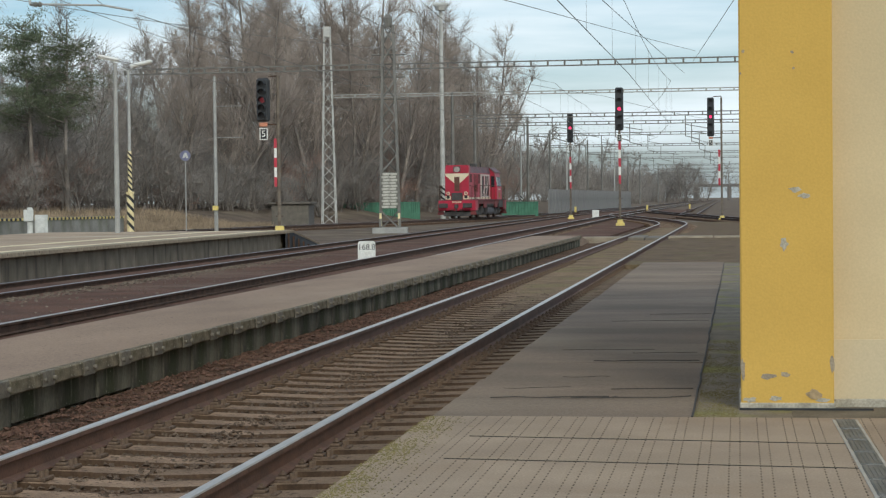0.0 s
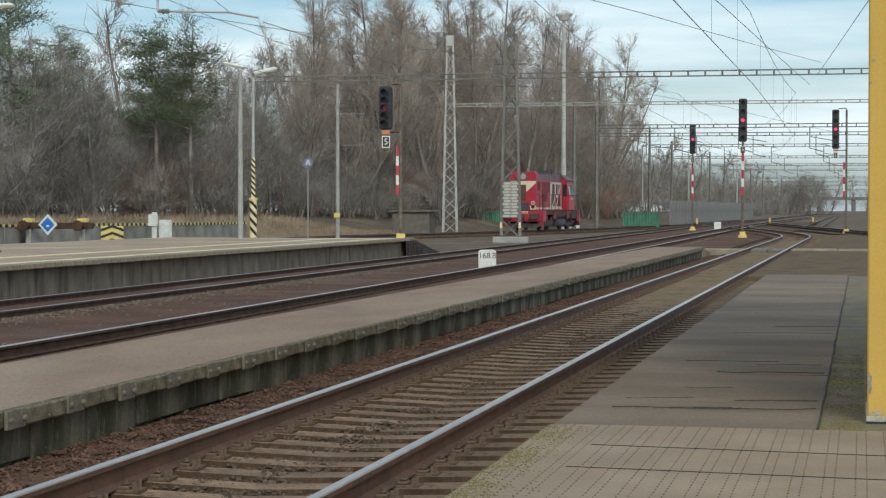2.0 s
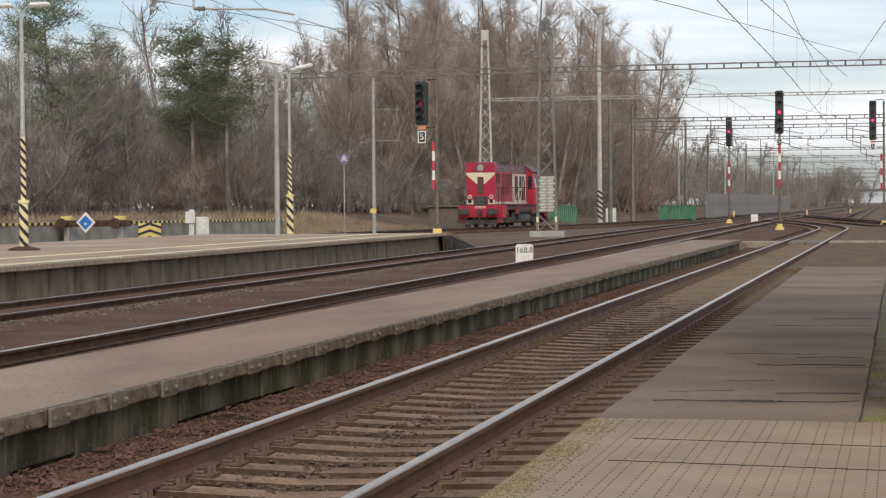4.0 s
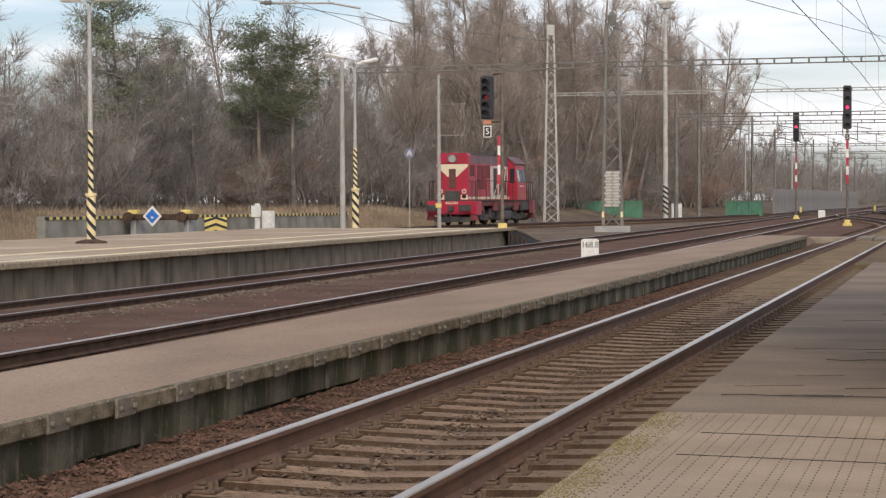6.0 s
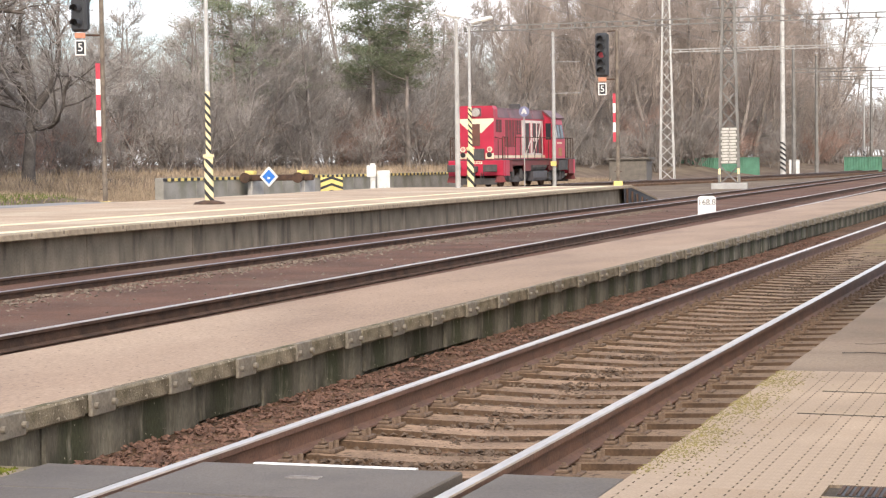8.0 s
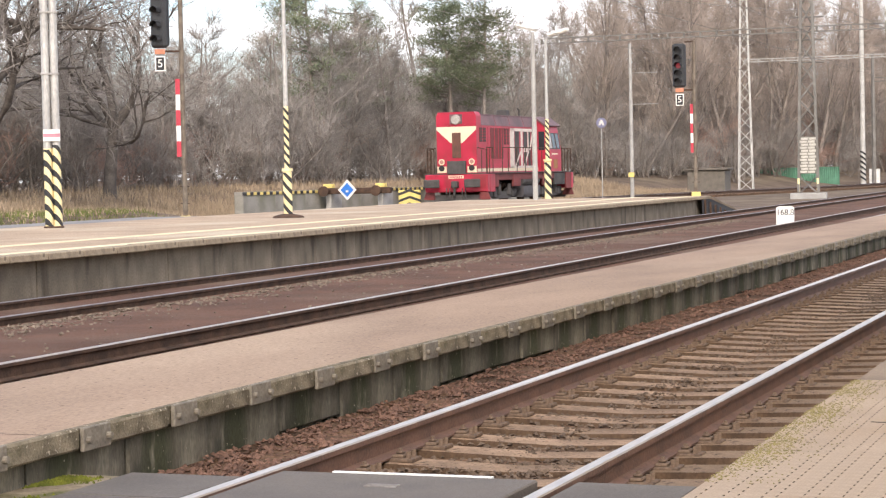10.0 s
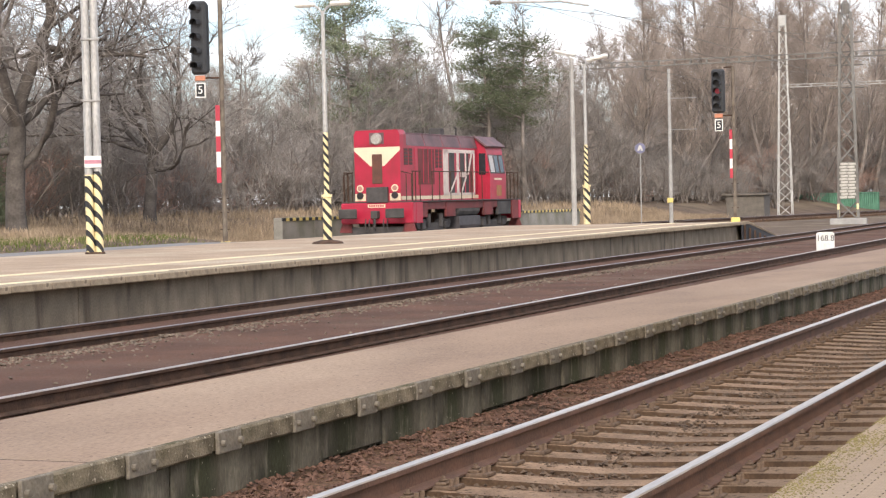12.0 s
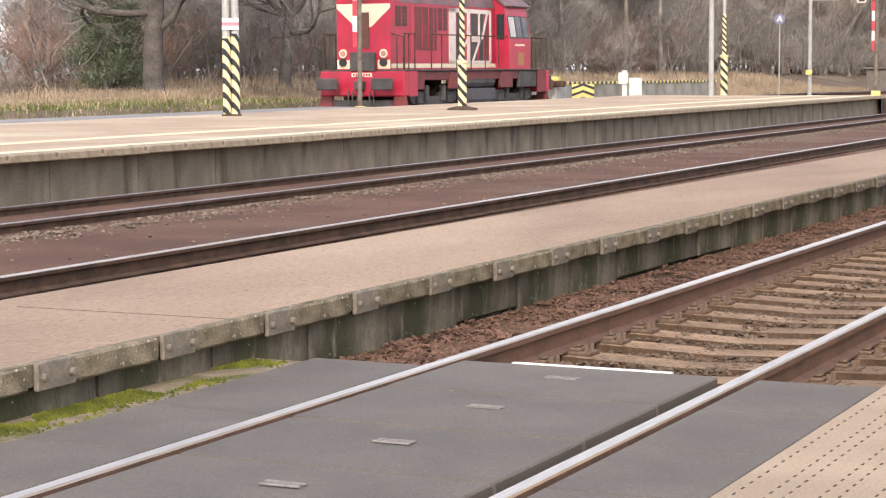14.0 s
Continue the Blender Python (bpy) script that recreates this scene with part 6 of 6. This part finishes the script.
def wood():
    rnd = random.Random(5)
    az = 7.2
    while az < 37.5:
        edge = float(np.interp(az, [7, 8, 10, 13, 17, 24, 30, 38], [218, 205, 182, 160, 146, 118, 98, 82]))
        for row in range(5):
            d = edge + row * (9 + rnd.uniform(0, 5)) + rnd.uniform(0, 4)
            a = az + rnd.uniform(-0.4, 0.4)
            if az < 16.5:
                key, h = rnd.choice(("tall_a", "tall_b")), float(np.interp(az, [7, 9, 13, 16.5], [18.0, 21.0, 20.5, 17.0])) / 18
            elif az < 20.5:
                key, h = rnd.choice(("mid_a", "mid_b", "tall_b", "mid_a")), 1.06
            elif az < 26:
                key, h = rnd.choice(("mid_a", "mid_b")), 1.02
            elif az < 31:
                key, h = rnd.choice(("mid_a", "mid_b")), 0.74 + 0.05 * row
            else:
                key, h = rnd.choice(("mid_a", "mid_b", "mid_a")), 0.84
            if row > 2:
                key, h = "back", h * (18 if key.startswith("tall") else 11) / 14
            if key.startswith("tall") and az > 16.5:
                h *= 0.75
            plant(key, *at(a, d), h * rnd.uniform(0.88, 1.12), rnd.uniform(0, 360))
        for row in range(4):
            plant(rnd.choice(("shrub_a", "shrub_b", "shrub_b")), *at(az + rnd.uniform(-0.5, 0.5), edge - 4 + row * 5 + rnd.uniform(0, 3)), rnd.uniform(0.7, 1.2) * (1 + 0.2 * row), rnd.uniform(0, 360))
        az += float(np.interp(az, [7, 14, 20, 38], [0.5, 0.6, 0.95, 1.3]))
    plant("oak", *at(34.0, 71), 1.1, 20, "oak_tree")
    plant("oak", *at(30.2, 88), 0.85, 130, "oak_tree")
    for a, d, key, s in ((24.2, 120, "pine_a", 1.12), (23.0, 128, "pine_b", 1.0), (20.3, 134, "pine_b", 1.08), (19.3, 132, "pine_b", 1.0), (35.3, 78, "pine_low", 0.85), (34.8, 80, "pine_low", 0.7)):
        plant(key, *at(a, d), s, 50 * a, group="pines in the wood")
    for k in range(48):
        a = 8.5 + 29.5 * k / 47 + rnd.uniform(-0.3, 0.3)
        plant("far", *at(a, rnd.uniform(235, 330)), rnd.uniform(0.7, 1.0), rnd.uniform(0, 360), group="deep wood")
    # a hedge of trees along the line to the horizon
    y = 225.0
    while y < 900:
        for side in (-1, 1):
            x = -28 - rnd.uniform(0, 12) if side < 0 else 9 + rnd.uniform(0, 14)
            if side > 0 and y < 330:
                continue
            plant("far", x, y + rnd.uniform(-6, 6), rnd.uniform(0.75, 1.15) * (1.1 if side < 0 else 0.9), rnd.uniform(0, 360), group="far trees beside the line")
        y += 13 + (y - 220) * 0.03
    for k in range(46):
        y = 222 + 9.5 * k
        plant("shrub_b", -26.5 - rnd.uniform(0, 6), y, rnd.uniform(1.2, 2.0), rnd.uniform(0, 360), group="far scrub beside the line")
        if k % 2:
            plant("shrub_b", 9 + rnd.uniform(0, 6), y + 80, rnd.uniform(1.4, 2.2), rnd.uniform(0, 360), group="far scrub beside the line")
    for k in range(36):
        x = -60 + 46 * k / 17 if k < 18 else 8 + 50 * (k - 18) / 17
        plant("shrub_b", x, 620 + rnd.uniform(0, 260), rnd.uniform(2.6, 3.6), rnd.uniform(0, 360), group="far scrub beside the line")
    for k in range(44):
        x = -62 + 46 * k / 22 if k < 22 else 2 + 50 * (k - 22) / 21
        plant("far", x + rnd.uniform(-1, 1), rnd.uniform(620, 900), rnd.uniform(0.55, 0.9), rnd.uniform(0, 360), group="far trees beside the line")
    for k in range(14):
        plant("far", -60 + k * 8 + rnd.uniform(-3, 3), 900 + rnd.uniform(0, 60), 1.5, rnd.uniform(0, 360), group="far trees beside the line")


wood()


def grass(name, count, region, h0, h1, material, label, seed, width=0.02):
    rnd = random.Random(seed)
    v, f = [], []
    for _ in range(count):
        x, y = region(rnd)
        z = ground_z(x, y) - 0.03
        a = rnd.uniform(0, 6.283)
        h = rnd.uniform(h0, h1)
        lean = Vector((rnd.gauss(0, 0.35), rnd.gauss(0, 0.35), 1)).normalized() * h
        s = Vector((math.cos(a), math.sin(a), 0)) * width * rnd.uniform(0.6, 1.5)
        p = Vector((x, y, z))
        o = len(v)
        v += [p - s, p + s, p + lean]
        f.append((o, o + 1, o + 2))
    tagged(new(name, mesh_from(name, v, f, material)), label, "grass", kind="stuff")


def bank(rnd):
    y = rnd.uniform(56, 135)
    e = forest_edge(y)
    return e + 9.0 - abs(rnd.gauss(0, 4.5)), y


def verge(rnd):
    y = rnd.uniform(36, 72)
    return -32.0 - rnd.uniform(0, 1) ** 0.7 * 13, y


grass("dry_grass", 80000, bank, 0.15, 0.55, DRY_GRASS, "tall dry straw-coloured grass on the bank", 31)
grass("dry_grass", 22000, verge, 0.05, 0.25, DRY_GRASS, "dry straw-coloured grass on the verge", 32)
grass("green_grass", 9000, lambda r: (-32.5 - r.uniform(0, 6), r.uniform(38, 60)), 0.06, 0.2, mat("grass_green", (0.17, 0.19, 0.06), (0.11, 0.13, 0.04), 0.95, 0.6, 8, 0, pieces=0.4), "short green grass by the road", 33)


# ---- loose stones ----
def heap(x, y):
    return 0.03 * noise.noise((x * 3, y * 3, 1))


stones("ballast_stones", 9000, lambda r: (r.uniform(-5.17, -4.3), 8.35 + 30 * r.random() ** 1.5), -0.155, 0.021, STONE_RED, "rusty ballast stones beside the platform wall", 41, heap)
stones("ballast_stones", 2600, lambda r: (r.uniform(-2.5, -2.04), 8.7 + 26 * r.random() ** 1.4), -0.215, 0.028, STONE_RED, "rusty ballast stones beside the paving", 42, heap)
stones("crib_gravel", 11000, lambda r: (r.uniform(-4.1, -2.75), 8.75 + 26 * r.random() ** 1.3), -0.196, 0.02, mat("crib_stone", (0.2, 0.143, 0.1), (0.11, 0.078, 0.056), 0.9, 6, 50, 0.4, pieces=0.4), "brown gravel between the sleepers", 43, heap)
stones("grey_gravel", 5200, lambda r: (third_line(y := 10 + 50 * r.random() ** 1.4) + 0.9 + abs(r.gauss(0, 0.38)), y), -0.225, 0.03, STONE_GREY, "pale gravel spilt beside the third track", 44, heap)
stones("loose_gravel", 320, lambda r: (r.uniform(-11.6, -9.3), 9 + 45 * r.random() ** 1.3), -0.22, 0.026, STONE_GREY, "scattered pale stones on the brown bed", 45, heap)
stones("wall_gravel", 1800, lambda r: (p3(y := 10 + 45 * r.random()) + r.uniform(0.05, 0.35), y), -0.22, 0.035, STONE_GREY, "gravel along the foot of the far platform", 46, heap)


# ---- small things on the station side ----
def drains():
    d = thing("slot_drain", pose(0.645, 13.0, 0.0, 0, 0, 0.8), "grey slotted steel drain beside the wall", "drain")
    part("frame", Soup().box(0, 0.16, -4.5, 0, -0.05, 0.004), GALV, d)
    for k in range(8):
        y = -0.03 - k * 0.55
        g = part("grate", Soup().box(0.02, 0.14, y - 0.5, y, 0.0, 0.01), mat("grate_dark", (0.2, 0.2, 0.19), (0.14, 0.14, 0.13), 0.6, 4, 40, 0.2, metal=0.3), d)
        for j in range(5):
            part("bar", Soup().box(0.026 + j * 0.024, 0.034 + j * 0.024, y - 0.49, y - 0.01, 0.01, 0.014), mat("grate_dark", (0, 0, 0)), g)
    e = thing("floor_grate", pose(-1.07, 8.36, 0.0), "small dark floor grate set in the paving", "drain")
    part("pit", Soup().box(0, 0.75, 0, 0.24, -0.015, 0.001), BLACK, e)
    for k in range(24):
        part("bar", Soup().box(0.005 + k * 0.031, 0.02 + k * 0.031, 0.005, 0.235, 0.001, 0.006), DARK_RUST, e)


drains()


def patch(parent, name, x, z, w, h, seed, material=PLASTER_W, y=14.418):
    rnd = random.Random(seed)
    out = []
    for k in range(11):
        a = 2 * math.pi * k / 11
        r = rnd.uniform(0.55, 1.1)
        out.append((x + w * r * math.cos(a), z + h * r * math.sin(a)))
    part(name, Soup().prism(out, "y", y - 0.003, y + 0.01), material, parent)


def wall_wear():
    b = bpy.data.objects["station_building"]
    # Bare plaster with the shade of the flaked hollows put into its colour.
    shadow = mat("shaded_hollow_plaster", (0.4, 0.33, 0.24), (0.3, 0.25, 0.19), 0.95, 9, 60, 0.6)
    for k, (x, z, w, h, m) in enumerate(((0.44, 1.5, 0.05, 0.025, PLASTER_W), (0.5, 1.46, 0.05, 0.02, PLASTER_W), (0.36, 1.13, 0.03, 0.05, PLASTER_W), (0.25, 0.22, 0.06, 0.022, shadow), (0.36, 0.235, 0.035, 0.02, shadow), (0.075, 0.27, 0.018, 0.08, shadow), (0.678, 0.3, 0.016, 0.08, shadow), (0.3, 0.07, 0.05, 0.02, PLASTER_W), (0.55, 0.1, 0.07, 0.035, mat("pink_plaster", (0.5, 0.36, 0.2))), (0.12, 0.06, 0.05, 0.02, PLASTER_W), (0.62, 0.06, 0.06, 0.015, PLASTER_W), (0.05 + 0.04, 2.45, 0.012, 0.015, shadow), (0.42, 2.44, 0.012, 0.012, shadow), (0.07, 2.3, 0.01, 0.01, shadow), (0.43, 2.33, 0.01, 0.01, shadow))):
        patch(b, "flaked_patch", x, z, w, h, 50 + k, m)
    part("gap", Soup().box(0.05, 0.95, 14.385, 14.404, -0.03, 0.006), BLACK, b)
    part("lower_coat", Soup().box(0.692, 9.0, 14.612, 14.622, 0.05, 0.46), mat("pale_coat", (0.64, 0.53, 0.35), (0.6, 0.5, 0.33), 0.9, 1.0, 60, 0.1, grainy=0.05), b)


wall_wear()


def moss_strip():
    p = thing("paver_strip", pose(0, 0, 0), "mossy paver strip between the platform wall and the rubber mats", "paving", kind="structure")
    part("bed", Soup().box(-5.2, -4.84, -2, 8.42, -0.3, -0.03), mat("damp_pavers", (0.28, 0.225, 0.155), (0.18, 0.145, 0.1), 0.9, 5, 40, 0.6, third=(0.1, 0.1, 0.04)), p)
    rnd = random.Random(9)
    v, f = [], []
    for _ in range(7000):
        x = -5.17 + abs(rnd.gauss(0, 0.1))
        y = rnd.uniform(4.5, 8.35)
        if x > -4.87 or noise.noise((x * 5, y * 2.2, 3)) < -0.12:
            continue
        r = rnd.uniform(0.005, 0.014)
        o = len(v)
        c = Vector((x, y, -0.03))
        v += [c + Vector((r, 0, 0)), c + Vector((-r * 0.5, r, 0)), c + Vector((-r * 0.5, -r, 0)), c + Vector((0, 0, r * 1.2))]
        f += [(o, o + 1, o + 3), (o + 1, o + 2, o + 3), (o + 2, o, o + 3)]
    tagged(new("moss", mesh_from("moss", v, f, MOSS)), "bright yellow-green moss cushions along the wall foot", "moss", kind="stuff")


def thin_moss(name, label, count, place, seed, z=0.0005):
    """Thin cushions of dull moss, gathered in patches."""
    rnd = random.Random(seed)
    v, f = [], []
    for _ in range(count):
        x, y = place(rnd)
        if noise.noise((x * 4, y * 1.8, seed)) < rnd.uniform(-0.5, 0.3):
            continue
        r = rnd.uniform(0.003, 0.009)
        o = len(v)
        c = Vector((x, y, z))
        v += [c + Vector((r, 0, 0)), c + Vector((-r * 0.5, r, 0)), c + Vector((-r * 0.5, -r, 0)), c + Vector((0, 0, r * 0.6))]
        f += [(o, o + 1, o + 3), (o + 1, o + 2, o + 3), (o + 2, o, o + 3)]
    tagged(new(name, mesh_from(name, v, f, mat("dull_moss", (0.23, 0.19, 0.075), (0.16, 0.135, 0.06), 0.95, 6, 60, 0.3))), label, "moss", kind="stuff")


moss_strip()
thin_moss("edge_moss", "thin yellowish moss along the platform edge", 4200, lambda r: (-2.03 + abs(r.gauss(0, 0.13)), r.uniform(8.7, 13.1)), 5)
thin_moss("strip_moss", "thin dull moss on the strip beside the station wall", 5000, lambda r: (r.uniform(-0.24, 0.04), 13.2 + 7 * r.random() ** 1.5), 6, -0.0095)


# ---- pavers of the station platform ----
def pavers():
    p = bpy.data.objects["platform_station"]
    d = 0.1

    def stone(w):
        h, q = w / 2, d / 2
        if w > 0.1:
            outlines = [[(-h, -q), (h, -q), (h, -0.036), (h - 0.009, -0.036), (h - 0.009, 0.004), (h, 0.004), (h, q), (-h, q), (-h, 0.036), (-h + 0.009, 0.036), (-h + 0.009, -0.004), (-h, -0.004)]]
        else:
            outlines = [[(-h, -q), (h, -q), (h, q), (-h, q)]]
        one = Soup()
        for o in outlines:
            one.prism(o, "z", -0.03, 0.0)
            one.m[-len(o) - 2:] = [1] * len(o) + [0, 0]
        return one

    kinds = [(w, stone(w)) for w in (0.118, 0.05)]
    DIRT = mat("joint_dirt", (0.2, 0.155, 0.11), (0.13, 0.1, 0.072), 0.95, 8, 50, 0.3)
    meshes = [s.mesh("paver", [PAVING, DIRT]) for _, s in kinds]
    rest = Soup()
    n = 0
    rnd = random.Random(12)
    rows = int((13.13 - 6.0) / d)
    for r in range(rows):
        y = 13.13 - d / 2 - r * d
        if y < 6.0:
            break
        x, k = -2.02, 1
        while x < 1.4:
            w, one = kinds[k % 2]
            c = x + w / 2
            x += w
            k += 1
            if -1.09 < c < -0.3 and 8.3 < y < 8.65:
                continue
            m = pose(c, y, 0, 0, 0, 0)
            if 7.6 < y < 9.7 and c < 0.1 and n < 300:
                part("paver", meshes[(k - 1) % 2], None, p, at=m)
                n += 1
            else:
                rest.add([m @ Vector(v) for v in one.v], one.f)
                rest.m[-len(one.m):] = one.m
    rest_ob = part("pavers", rest, [PAVING, DIRT], p)
    rest_ob["kind"] = "stuff"
    for y in (12.0, 10.95):
        part("row_joint", Soup().add([(-1.6, y + 0.02, 0.003), (0.75, y - 0.24, 0.003), (0.75, y - 0.258, 0.003), (-1.6, y + 0.004, 0.003), (-1.6, y + 0.02, -0.02), (0.75, y - 0.24, -0.02), (0.75, y - 0.258, -0.02), (-1.6, y + 0.004, -0.02)], [(0, 3, 2, 1), (0, 1, 5, 4), (1, 2, 6, 5), (2, 3, 7, 6), (3, 0, 4, 7)]), mat("joint_dark", (0.07, 0.06, 0.045), (0.04, 0.035, 0.028), 0.95, 8, 50, 0.3), p)


pavers()


# ---- what moves ----
LOCO_TIMES = ((0.0, 153.4), (7.5, 99.6), (11.0, 75.5), (12.5, 65.3), (14.0, 55.3))
LOCO_TURNS = ((0.0, -4.5), (7.5, -2.8), (11.0, -0.2), (12.5, 0.4), (14.0, 1.0))
along = spline(LOCO_TIMES)
turning = spline(LOCO_TURNS)


def motions():
    rows = []
    for k in range(29):
        t = 0.5 * k
        y = along(t)
        rows.append((t, pose(LOCO_TRACK(y), y, Z5, 0, 0, turning(t))))
    walk(loco, rows)
    for axle, y in axles:
        spin = []
        for k in range(141):
            t = 0.1 * k
            spin.append((t, pose(0, y, 0.5, math.degrees((153.4 - along(t)) / 0.5), 0, 0)))
        walk(axle, spin)


motions()
